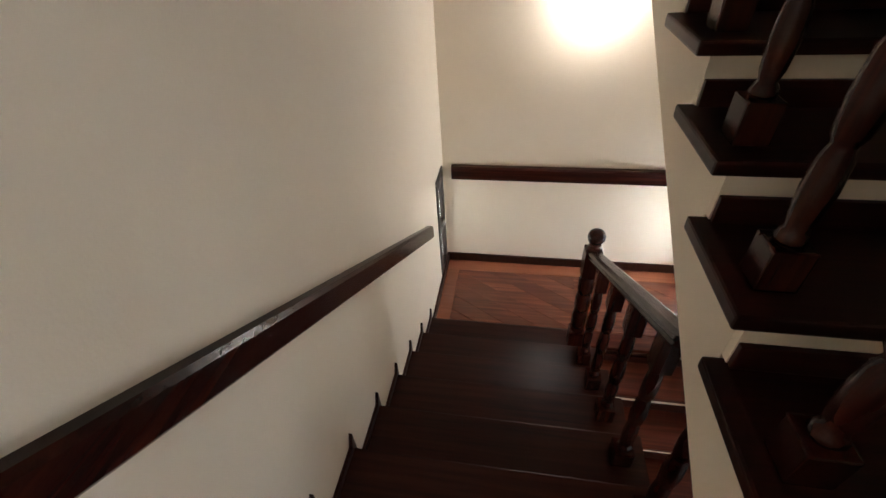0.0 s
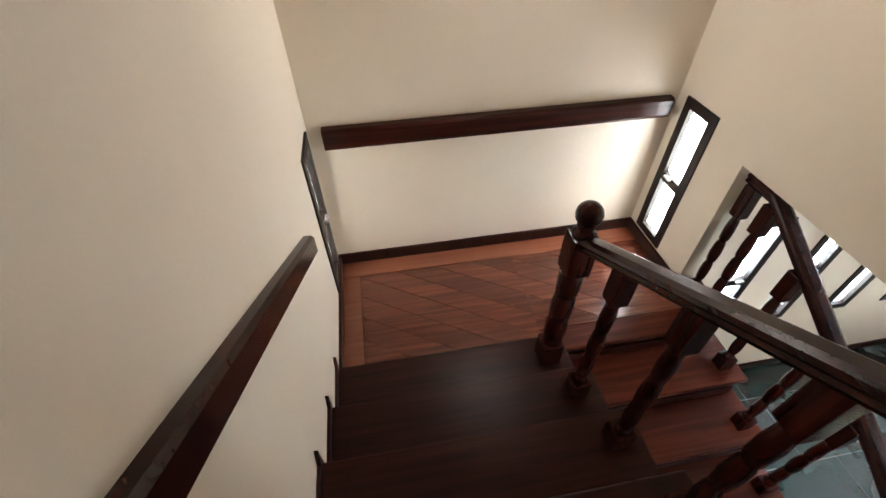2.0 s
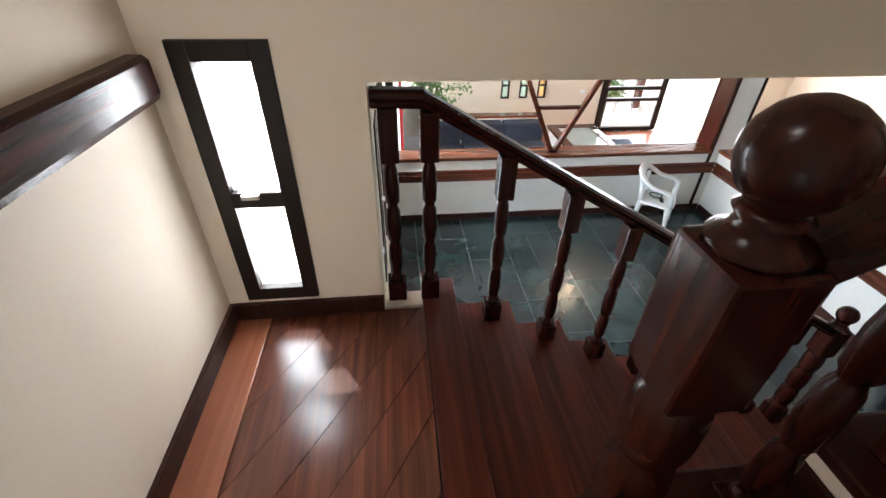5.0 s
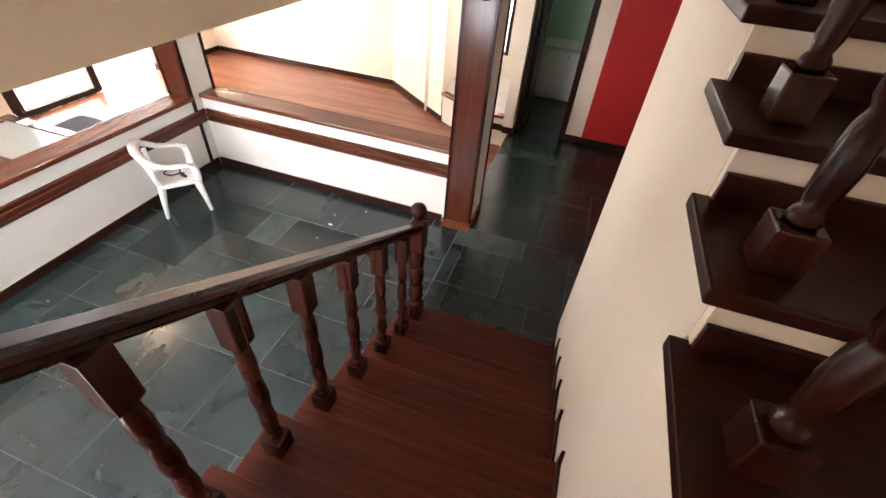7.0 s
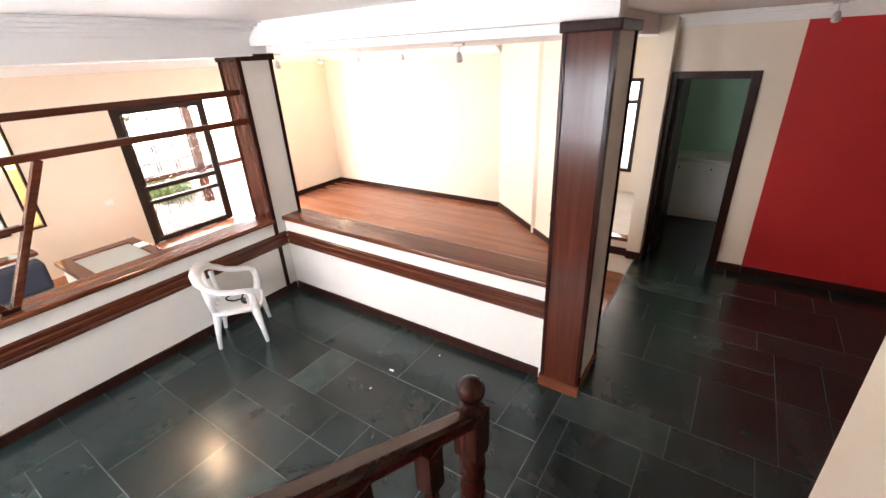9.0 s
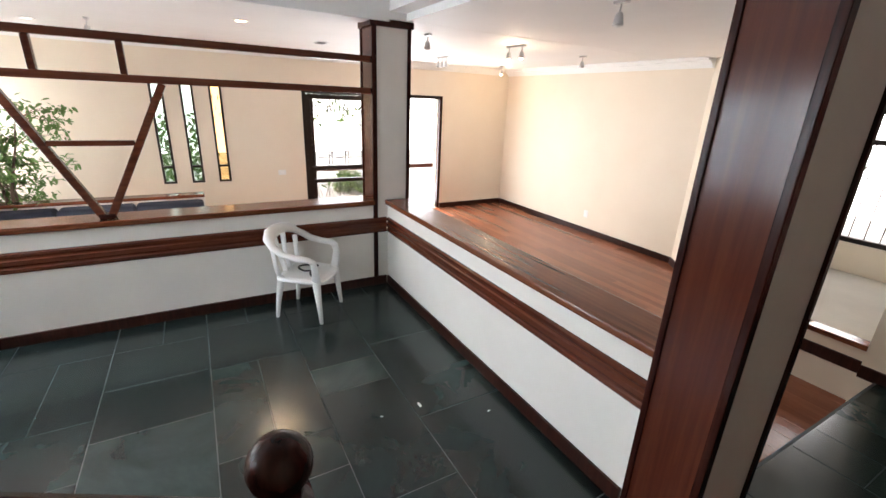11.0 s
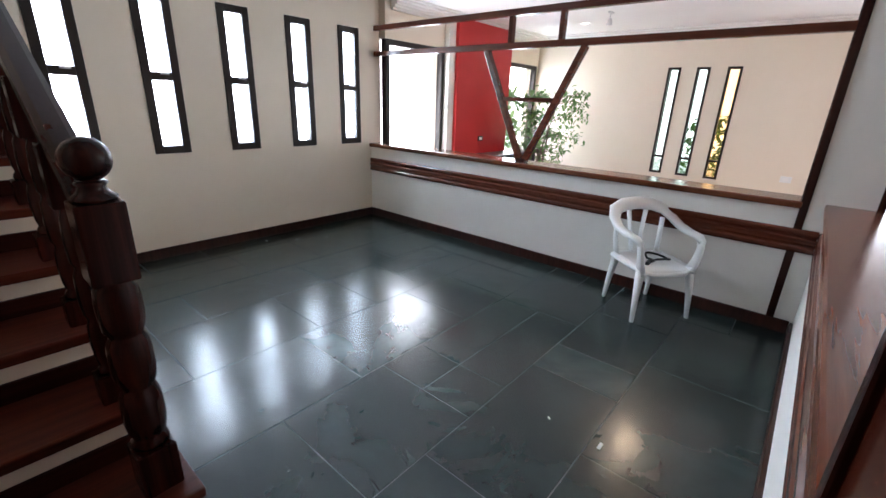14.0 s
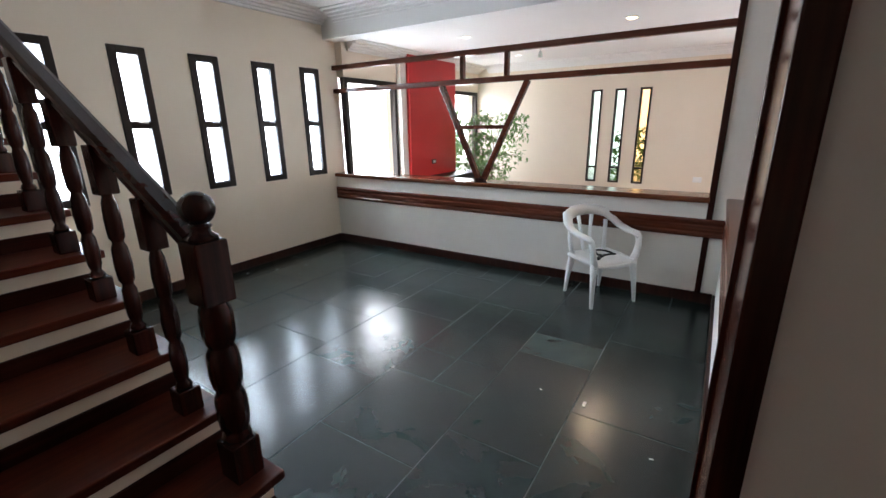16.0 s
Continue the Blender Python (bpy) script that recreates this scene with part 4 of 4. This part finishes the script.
# ---- boards of the landing, laid aslant ----
def aslant_boards(x0, x1, y0, y1, z, width, angle):
    """Boards at an angle, clipped to the rectangle."""
    c, s = math.cos(angle), math.sin(angle)
    span = 4.0
    n = int(span / width)
    for i in range(-n, n):
        v0, v1 = i * width + 0.0012, (i + 1) * width - 0.0012
        quad = [((x0 + x1) / 2 + u * c - v * s, (y0 + y1) / 2 + u * s + v * c) for u, v in ((-span, v0), (span, v0), (span, v1), (-span, v1))]
        for axis, bound, sign in ((0, x0, 1), (0, x1, -1), (1, y0, 1), (1, y1, -1)):
            out = []
            for p, q in zip(quad, quad[1:] + quad[:1]):
                pin, qin = sign * (p[axis] - bound) >= 0, sign * (q[axis] - bound) >= 0
                if pin:
                    out.append(p)
                if pin != qin:
                    t = (bound - p[axis]) / (q[axis] - p[axis])
                    out.append((p[0] + t * (q[0] - p[0]), p[1] + t * (q[1] - p[1])))
            quad = out
            if len(quad) < 3:
                break
        if len(quad) >= 3:
            bm = bmesh.new()
            add_prism(bm, quad, 2, z - 0.02, z)
            part("board", bm, LANDING_WOOD, landing)


LANDING_WOOD = wood("landing_boards", (0.05, 0.014, 0.008), (0.10, 0.028, 0.015), (0.17, 0.052, 0.026), 0, rough=0.22, spec=0.5)
aslant_boards(X_STAIR_W + 0.143, SPANDREL - 0.001, A_FIRST + 0.105, Y_LAND_N - 0.165, LANDING, 0.15, radians(-32))
aslant_boards(SPANDREL, X_STAIR_E - 0.003, nose_c(9) + 0.163, Y_LAND_N - 0.165, LANDING, 0.15, radians(-32))

# ---- living room boards ----
floor_living = thing("floor_living", "polished reddish hardwood boards of the sunken living room", "floor", kind="structure")
bm = bmesh.new()
y = -6.6
row = 0
brng = random.Random(4)
while y < Y_LIV_N - 0.01:
    x = 0.10 - brng.uniform(0, 1.2)
    while x < X_FAR + 0.1:
        w = brng.uniform(0.9, 1.6)
        a, b2 = max(x, 0.10), min(x + w, X_FAR + 0.1)
        if b2 - a > 0.05:
            e, z = 0.0012, LOW + brng.uniform(-0.0006, 0.0006)
            near = y < -1.75
            one = bmesh.new() if near else bm
            vs = [one.verts.new(p) for p in ((a + e, y + e, z), (b2 - e, y + e, z), (b2 - e, y + 0.10 - e, z), (a + e, y + 0.10 - e, z), (a, y, z - 0.008), (b2, y, z - 0.008), (b2, y + 0.10, z - 0.008), (a, y + 0.10, z - 0.008))]
            one.faces.new(vs[:4])
            for i in range(4):
                one.faces.new((vs[i], vs[4 + i], vs[4 + (i + 1) % 4], vs[(i + 1) % 4]))
            if near:
                part("board", one, FLOOR_WOOD, floor_living)
        x += w
    y += 0.10
tagged(part("boards", bm, FLOOR_WOOD, floor_living), kind="stuff")

# ---- sliding glass doors to the terrace ----
door_frame = thing("door_terrace", "dark framed sliding terrace doors, one leaf pushed open", "door", kind="structure")
part("jamb", box(X_FAR - 0.015, DOOR_Y0 - 0.05, LOW, X_FAR + 0.08, DOOR_Y0 + 0.005, DOOR_TOP + 0.05, 0.004), WOOD_Z, door_frame)
part("jamb", box(X_FAR - 0.015, DOOR_Y1 - 0.005, LOW, X_FAR + 0.08, DOOR_Y1 + 0.05, DOOR_TOP + 0.05, 0.004), FRAME, door_frame)
part("head", box(X_FAR - 0.014, DOOR_Y0 + 0.005, DOOR_TOP - 0.01, X_FAR + 0.08, DOOR_Y1 - 0.005, DOOR_TOP + 0.05, 0.004), FRAME, door_frame)


def glass_leaf(x, y0, y1):
    leaf = part("leaf", box(x - 0.02, y0, LOW + 0.01, x + 0.02, y0 + 0.07, DOOR_TOP - 0.012, 0.004), FRAME, door_frame, "dark framed glass leaf with leaded pattern")
    part("stile", box(x - 0.02, y1 - 0.07, LOW + 0.01, x + 0.02, y1, DOOR_TOP - 0.012, 0.004), FRAME, leaf)
    for z0, z1 in ((LOW + 0.01, LOW + 0.09), (0.38, 0.44), (0.60, 0.67), (DOOR_TOP - 0.09, DOOR_TOP - 0.012)):
        part("rail", box(x - 0.019, y0 + 0.07, z0, x + 0.019, y1 - 0.07, z1, 0.003), FRAME, leaf)
    p = part("pane", box(x - 0.002, y0 + 0.066, LOW + 0.08, x + 0.002, y1 - 0.066, DOOR_TOP - 0.08), GLASS, leaf)
    p.visible_shadow = False
    lead = bmesh.new()
    ya, yb = y0 + 0.07, y1 - 0.07
    w = yb - ya
    for i in range(1, 4):
        add_box(lead, x - 0.006, ya + w * i / 4 - 0.004, 0.67, x + 0.006, ya + w * i / 4 + 0.004, DOOR_TOP - 0.09)
    for r in range(3):
        zc = 0.9 + r * 0.36
        for i in range(4):
            yc = ya + w * (i + 0.5) / 4
            ring = [(x, yc + 0.45 * w / 4 * math.cos(a) * 1.3, zc + 0.11 * math.sin(a)) for a in [math.pi / 3 * q for q in range(7)]]
            add_tube(lead, ring, 0.005, 4)
    for i in range(1, 12):
        add_tube(lead, [(x, ya + w * i / 12, LOW + 0.09), (x, ya + w * i / 12, 0.10), (x, ya + w * i / 12 + 0.04 * (1 if i % 2 else -1), 0.24), (x, ya + w * i / 12, 0.37)], 0.005, 4)
    part("leading", lead, FRAME, leaf, "dark lead and grille pattern")


glass_leaf(X_FAR + 0.03, -2.88, DOOR_Y1 - 0.006)
glass_leaf(X_FAR + 0.075, -2.95, DOOR_Y1 - 0.07)

# leading of the alcove window
lead = bmesh.new()
for q in range(5):
    xx = 0.68 + q * 0.13
    add_tube(lead, [(xx, -6.025, 0.56), (xx, -6.025, 1.2), (xx + 0.06, -6.025, 1.34), (xx, -6.025, 1.48), (xx + 0.05, -6.025, 1.59)], 0.006, 4)
    add_tube(lead, [(xx - 0.02, -6.025, 1.34), (xx + 0.14, -6.025, 1.34)], 0.005, 4)
lead_ob = part("leading", lead, FRAME, bpy.data.objects["window_13"], "dark lead pattern")

# ---- alcove seat ----
seat = thing("alcove_bench", "cream low alcove bench with an angled timber edge and pale top", "bench", 0.20, -4.10, LOW)
BENCH = [(0.002, 0.0), (0.42, 0.0), (1.14, -0.44), (1.19, -0.70), (1.19, -1.885), (0.002, -1.885)]
part("body", add_prism(bmesh.new(), BENCH, 2, 0.0, 0.44), CREAM, seat)
part("top", add_prism(bmesh.new(), [(0.01, -0.10), (0.40, -0.10), (1.10, -0.53), (1.18, -0.78), (1.18, -1.88), (0.01, -1.88)], 2, 0.441, 0.478), PAVING, seat, "pale green-grey stone top")
for (ax, ay), (bx, by) in (((0.004, 0.02), (0.425, 0.02)), ((0.428, 0.02), (1.16, -0.43))):
    d = Vector((bx - ax, by - ay)).normalized()
    n = Vector((d.y, -d.x)) * 0.115
    part("edge_board", add_prism(bmesh.new(), [(ax, ay), (bx, by), (bx + n.x, by + n.y), (ax + n.x, ay + n.y)], 2, 0.4425, 0.485), LEDGE_X, seat, "dark timber edge")
part("baseboard", box(0.004, -0.002, 0.25, 0.42, 0.018, 0.35, 0.004), DARK_TRIM, seat, "dark timber baseboard")

# ---- pantry: door leaf, frame and cabinet ----
dp = thing("door_pantry", "dark timber pantry door standing open", "door", kind="structure")
part("jamb", box(PANTRY[0] - 0.07, Y_PASS - 0.155, 0, PANTRY[0] + 0.015, Y_PASS + 0.018, PANTRY[3] + 0.06, 0.004), DARK_TRIM, dp)
part("jamb", box(PANTRY[1] - 0.015, Y_PASS - 0.155, 0, PANTRY[1] + 0.038, Y_PASS + 0.018, PANTRY[3] + 0.06, 0.004), DARK_TRIM, dp)
part("head", box(PANTRY[0] + 0.015, Y_PASS - 0.154, PANTRY[3] - 0.012, PANTRY[1] - 0.015, Y_PASS + 0.018, PANTRY[3] + 0.06, 0.004), DARK_TRIM, dp)
leaf = part("leaf", box(PANTRY[1] - 0.062, Y_PASS - 0.93, 0.008, PANTRY[1] - 0.022, Y_PASS - 0.16, PANTRY[3] - 0.02, 0.004), DARK_TRIM, dp, "dark timber leaf standing open")
part("lever", add_tube(bmesh.new(), [(PANTRY[1] - 0.062, Y_PASS - 0.86, 1.02), (PANTRY[1] - 0.10, Y_PASS - 0.86, 1.02), (PANTRY[1] - 0.105, Y_PASS - 0.76, 1.02)], 0.009, 8), STEEL, leaf, "steel lever")
cab = thing("pantry_cabinet", "white pantry cabinet with a pale stone worktop", "cabinet", -0.62, -6.10, 0)
part("body", box(-0.58, -0.295, 0.0, 0.62, 0.26, 0.84, 0.004), WHITE_WALL, cab)
part("worktop", box(-0.59, -0.295, 0.841, 0.63, 0.30, 0.88, 0.006), PAVING, cab, "pale stone worktop")
for k in range(3):
    d = part("door", box(-0.57 + k * 0.40, 0.261, 0.08, -0.18 + k * 0.40, 0.28, 0.81, 0.003), PLASTIC, cab)
    part("knob", box(-0.24 + k * 0.40, 0.281, 0.74, -0.22 + k * 0.40, 0.30, 0.76, 0.004), BLACK, d)

# ---- living room: built-in sofa and low counter ----
def rounded(x0, y0, z0, x1, y1, z1, r):
    bm = box(x0, y0, z0, x1, y1, z1)
    bmesh.ops.bevel(bm, geom=list(bm.edges), offset=r, segments=3, profile=0.5, affect="EDGES")
    return bm


sofa = thing("built_in_sofa", "blue-grey upholstered sofa on a white base with a timber ledge", "sofa", 4.85, 1.1, LOW)
part("base", box(0.0, -1.05, 0.02, 0.95, 1.15, 0.24, 0.01), WHITE_WALL, sofa, "white plaster base")
for k in range(3):
    part("seat_cushion", rounded(0.0, -1.04 + k * 0.73, 0.241, 0.66, -0.32 + k * 0.73, 0.42, 0.035), FABRIC, sofa)
    part("back_cushion", rounded(0.60, -1.04 + k * 0.73, 0.40, 0.84, -0.32 + k * 0.73, 0.74, 0.045), FABRIC, sofa)
part("ledge", box(0.84, -1.06, 0.24, 1.0, 1.16, 0.75, 0.01), WHITE_WALL, sofa)
part("ledge_board", box(0.83, -1.06, 0.751, 1.02, 1.16, 0.79, 0.008), LEDGE_Y, sofa, "timber ledge board")

counter = thing("low_counter", "white low counter framed in timber with a grey glass inset", "counter", 4.95, -0.45, LOW)
part("side", box(-0.55, -0.38, 0.0, 0.60, 0.38, 0.60, 0.006), WHITE_WALL, counter, "white plaster side")
for bx in ((-0.58, -0.42, 0.64, -0.30), (-0.58, 0.28, 0.64, 0.42), (-0.58, -0.299, -0.44, 0.279), (0.50, -0.299, 0.64, 0.279)):
    part("frame_board", box(bx[0], bx[1], 0.601, bx[2], bx[3], 0.65, 0.006), COLUMN_WOOD, counter)
part("inset", box(-0.439, -0.299, 0.601, 0.499, 0.279, 0.635), shader("grey_glass_top", (0.28, 0.33, 0.33), 0.15), counter, "grey glass inset")
seat2 = thing("corner_seat", "blue-grey upholstered seat on a white base", "sofa", 4.85, -1.25, LOW)
part("base", box(-0.45, -0.30, 0.02, 0.6, 0.36, 0.24, 0.01), WHITE_WALL, seat2)
part("seat_cushion", rounded(-0.45, -0.30, 0.241, 0.6, 0.36, 0.42, 0.035), FABRIC, seat2)
leaflet = thing("paper_sheet", "white sheet of paper lying on the counter frame", "paper", 5.20, -0.80, LOW + 0.652)
part("sheet", box(-0.09, -0.06, 0, 0.09, 0.06, 0.004), PLASTIC, leaflet)

# hearth of the chimney breast
hearth = thing("hearth_shelf", "dark stone hearth shelf at the chimney breast", "hearth", 5.2, 2.25, LOW, kind="structure")
part("slab", box(-0.70, -0.10, 0.0, 1.0, 0.268, 0.92, 0.01), shader("dark_stone", (0.03, 0.028, 0.028), 0.35), hearth)
vent = thing("wall_socket", "small dark socket on the red chimney breast", "socket", 5.134, 2.519, 0.887, kind="structure")
part("plate", box(-0.06, -0.012, -0.035, 0.06, 0.0, 0.035, 0.004), BLACK, vent)
part("insert", box(-0.035, -0.016, -0.018, 0.035, -0.012, 0.018, 0.003), PLASTIC, vent)


# ---- indoor tree ----
def leaf_mesh():
    bm = bmesh.new()
    v = [bm.verts.new(p) for p in ((0, 0, 0), (0.018, 0.03, 0.004), (0.016, 0.065, 0.0), (0, 0.10, -0.012), (-0.016, 0.065, 0.0), (-0.018, 0.03, 0.004), (0, 0.045, -0.006))]
    for a, b in ((0, 1), (1, 2), (2, 3), (3, 4), (4, 5), (5, 0)):
        bm.faces.new((v[a], v[b], v[6]))
    return bm


tree = thing("potted_tree", "leafy indoor tree in a dark pot beside the window", "plant", 6.05, 2.05, LOW)
trng = random.Random(7)
part("pot", add_lathe(bmesh.new(), [(0.15, 0.0), (0.19, 0.2), (0.22, 0.40), (0.235, 0.41), (0.235, 0.45), (0.20, 0.45), (0.19, 0.40)], 0, 0, 24), BARK, tree, "dull clay pot", smooth=True)
trunk = bmesh.new()
tips = []
for s in range(4):
    a = s * 1.7
    pts = [(0.03 * math.cos(a), 0.03 * math.sin(a), 0.38)]
    for i in range(1, 6):
        pts.append((pts[-1][0] + 0.06 * math.cos(a + i * 0.5) + trng.uniform(-0.03, 0.03), pts[-1][1] + 0.06 * math.sin(a + i * 0.5) + trng.uniform(-0.03, 0.03), 0.38 + i * 0.255))
    add_tube(trunk, pts, [0.022, 0.02, 0.017, 0.014, 0.010, 0.006], 6)
    for p in pts[1:]:
        for q in range(4):
            b = trng.uniform(0, 6.28)
            ln = trng.uniform(0.18, 0.50)
            end = (p[0] + ln * math.cos(b), p[1] + ln * math.sin(b) - 0.05, p[2] + trng.uniform(-0.02, 0.20))
            mid = ((p[0] + end[0]) / 2, (p[1] + end[1]) / 2, (p[2] + end[2]) / 2 + 0.05)
            add_tube(trunk, [p, mid, end], [0.006, 0.004, 0.002], 5)
            tips += [mid, end, end]
part("trunk", trunk, BARK, tree, "thin grey-brown stems")
verts, faces = [], []
proto = leaf_mesh()
pv = [v.co.copy() for v in proto.verts]
proto.verts.index_update()
pf = [[v.index for v in f.verts] for f in proto.faces]
proto.free()
for p in tips:
    for q in range(9):
        m = Matrix.Translation((p[0] + trng.gauss(0, 0.055), p[1] + trng.gauss(0, 0.055), p[2] + trng.gauss(0, 0.045))) @ Euler((trng.uniform(-1.2, 0.5), trng.uniform(-0.6, 0.6), trng.uniform(0, 6.28))).to_matrix().to_4x4() @ Matrix.Scale(trng.uniform(0.6, 1.05), 4)
        n = len(verts)
        verts += [m @ v for v in pv]
        faces += [[n + i for i in f] for f in pf]
me = bpy.data.meshes.new("crown")
me.from_pydata(verts, [], faces)
me.materials.append(LEAF)
crown = new("crown", me)
crown.parent = tree
tagged(crown, "small glossy green leaves", kind="stuff")


# ---- lamps ----
def spot_fitting(x, y, z, heads, lit):
    f = thing("ceiling_spotlight", "steel ceiling spotlight fitting" + (", lit" if lit else ", switched off"), "spotlight", x, y, z, group="ceiling spotlights")
    half = 0.05 if heads == 1 else 0.16
    part("bar", box(-half, -0.02, -0.02, half, 0.02, -0.001, 0.004), STEEL, f)
    for k in range(heads):
        px = 0 if heads == 1 else -0.12 + 0.24 * k / (heads - 1)
        part("arm", add_tube(bmesh.new(), [(px, 0, -0.02), (px, 0.005, -0.07)], 0.006, 8), STEEL, f)
        head = part("head", add_lathe(bmesh.new(), [(0.016, -0.07), (0.024, -0.085), (0.032, -0.13), (0.034, -0.145), (0.028, -0.145)], px, 0.005, 14), STEEL, f, smooth=True)
        part("bulb", add_lathe(bmesh.new(), [(0.024, -0.146), (0.02, -0.152), (0.006, -0.156)], px, 0.005, 12), LAMP_WARM if lit else PLASTIC, head)
    return f


for x, y, n, lit in ((3.68, -2.15, 1, False), (3.71, -3.31, 2, True), (5.61, -3.40, 3, False), (6.12, -4.91, 1, True), (3.86, -4.55, 1, False), (1.49, -2.38, 1, False), (5.29, 0.85, 1, False)):
    spot_fitting(x, y, LIVING_CEIL - 0.001, n, lit)
spot_fitting(-1.13, -4.00, PASS_CEIL - 0.001, 1, False)
for x, y in ((4.29, -0.46), (4.16, 1.37), (5.88, 1.43)):
    dl = thing("downlight", "round recessed ceiling downlight with a pale rim", "downlight", x, y, LIVING_CEIL, group="recessed downlights")
    part("rim", add_lathe(bmesh.new(), [(0.075, 0.0), (0.075, -0.006), (0.055, -0.008), (0.05, -0.001)], 0, 0, 24), PLASTIC, dl)
    part("bulb", add_lathe(bmesh.new(), [(0.045, -0.002), (0.04, -0.006), (0.01, -0.008)], 0, 0, 16), LAMP_WARM if y == -0.46 else LAMP_WHITE, dl)
grille = thing("ceiling_grille", "small dark ceiling ventilation grille", "vent", 5.36, -1.49, LIVING_CEIL)
part("frame", box(-0.12, -0.07, -0.01, 0.12, 0.07, -0.001, 0.003), PLASTIC, grille)
for k in range(5):
    part("slat", box(-0.10, -0.05 + k * 0.022, -0.014, 0.10, -0.038 + k * 0.022, -0.0105), BLACK, grille)

sconce = thing("wall_lamp", "lit dark-capped wall lamp above the landing", "wall lamp", -1.27, Y_LAND_N, 4.06)
part("back_plate", box(-0.06, -0.02, -0.06, 0.06, -0.001, 0.06, 0.004), STEEL, sconce)
part("shade", add_lathe(bmesh.new(), [(0.02, 0.05), (0.06, 0.04), (0.10, 0.0), (0.095, 0.0), (0.055, 0.033), (0.015, 0.04)], 0, -0.13, 20), FRAME, sconce, "dark bowl shade", smooth=True)
part("arm", add_tube(bmesh.new(), [(0, -0.02, 0.03), (0, -0.08, 0.05), (0, -0.13, 0.045)], 0.01, 8), STEEL, sconce)

# sockets and switches
def plate(x, y, z, along_x, label):
    p = thing("wall_plate", label, "socket", x, y, z, kind="structure")
    part("cover", box(-0.04, -0.008, -0.06, 0.04, 0.008, 0.06, 0.003) if along_x else box(-0.008, -0.06, -0.04, 0.008, 0.06, 0.04, 0.003), PLASTIC, p)
    part("insert", box(-0.02, -0.011, -0.03, 0.02, 0.011, 0.03, 0.002) if along_x else box(-0.011, -0.03, -0.02, 0.011, 0.03, 0.02, 0.002), CEIL, p)


plate(X_FAR, -1.14, 0.59, False, "cream wall socket near the terrace door")
plate(4.4, Y_FAR, 0.08, True, "cream wall socket low on the living room wall")

# crumbs of plaster on the slate
for i, (x, y) in enumerate(((1.355, -0.965), (1.364, -0.717), (1.116, -1.328), (2.223, 2.293), (1.959, 2.437), (3.007, 2.318), (1.72, 2.60))):
    c = thing("plaster_crumb", "small white plaster crumb lying on the slate", "debris", x, y, 0.0, group="plaster crumbs")
    r = 0.005 if i else 0.011
    bm = box(-r * 1.8, -r * 0.7, 0.0015, r * 1.8, r * 0.7, r * 0.7, r * 0.2)
    part("chip", bm, PLASTIC, c)
    c.rotation_euler = (0, 0, i * 0.9)

# ---- outside ----
structure("ground", box(-60, -60, -0.62, 60, 60, -0.55), PAVING, "pale sunlit paving round the house", "ground")
WHITE_DAY = glowing("bright_haze", (1.0, 1.0, 1.0), 5.0)
structure("backdrop_north", box(-9, 12.0, -0.5, 20, 12.1, 10), WHITE_DAY, "bright hazy sky beyond the garden", "backdrop")
structure("backdrop_east", box(19.0, -20, -0.5, 19.1, 11, 10), WHITE_DAY, "bright hazy sky beyond the terrace", "backdrop")
structure("backdrop_west", box(-8.1, 1.0, -0.5, -8.0, 6.0, 8), WHITE_DAY, "bright hazy sky beyond the landing window", "backdrop")
structure("backdrop_south", box(-4, -14.1, -0.5, 10, -14.0, 8), WHITE_DAY, "bright hazy sky beyond the alcove", "backdrop")
perg = thing("pergola", "sunlit timber pergola over the terrace", "pergola", 9.4, -4.0, -0.55)
for yy in (-2.2, 0.2, 2.4):
    part("post", box(-0.08, yy - 0.08, 0, 0.08, yy + 0.08, 2.45, 0.01), COLUMN_WOOD, perg)
part("beam", box(-0.07, -2.6, 2.45, 0.07, 2.9, 2.62, 0.01), COLUMN_WOOD, perg)
part("rail", box(-0.03, -2.1, 0.72, 0.03, 2.3, 0.82, 0.008), COLUMN_WOOD, perg)


def shrub(x, y, z, rx, rz, count, seed, label):
    r = random.Random(seed)
    vs, fs = [], []
    for i in range(count):
        a, h, d = r.uniform(0, 6.28), r.uniform(0.02, 1), r.uniform(0.3, 1) * (1 + 0.25 * math.sin(i * 0.7))
        m = Matrix.Translation((x + rx * d * math.cos(a) * math.sqrt(1 - 0.7 * h * h), y + rx * d * math.sin(a) * math.sqrt(1 - 0.7 * h * h), z + rz * h)) @ Euler((r.uniform(-1.5, 1.5), r.uniform(-1, 1), r.uniform(0, 6.28))).to_matrix().to_4x4() @ Matrix.Scale(r.uniform(1.3, 2.4), 4)
        n = len(vs)
        vs += [m @ v for v in pv]
        fs += [[n + q for q in f] for f in pf]
    me = bpy.data.meshes.new("shrub")
    me.from_pydata(vs, [], fs)
    me.materials.append(LEAF)
    return tagged(new("shrub", me), label, "shrub", kind="stuff")


shrub(10.4, -3.4, -0.55, 0.5, 0.45, 500, 1, "low green garden shrub beyond the terrace")
shrub(14.5, -3.0, 1.0, 2.4, 2.0, 900, 2, "loose green garden foliage beyond the terrace")
shrub(8.6, 4.6, -0.55, 0.8, 2.2, 1300, 3, "green garden shrub outside the living room window")
shrub(10.5, 0.4, -0.55, 0.7, 1.9, 420, 5, "green garden shrub outside the slit windows")
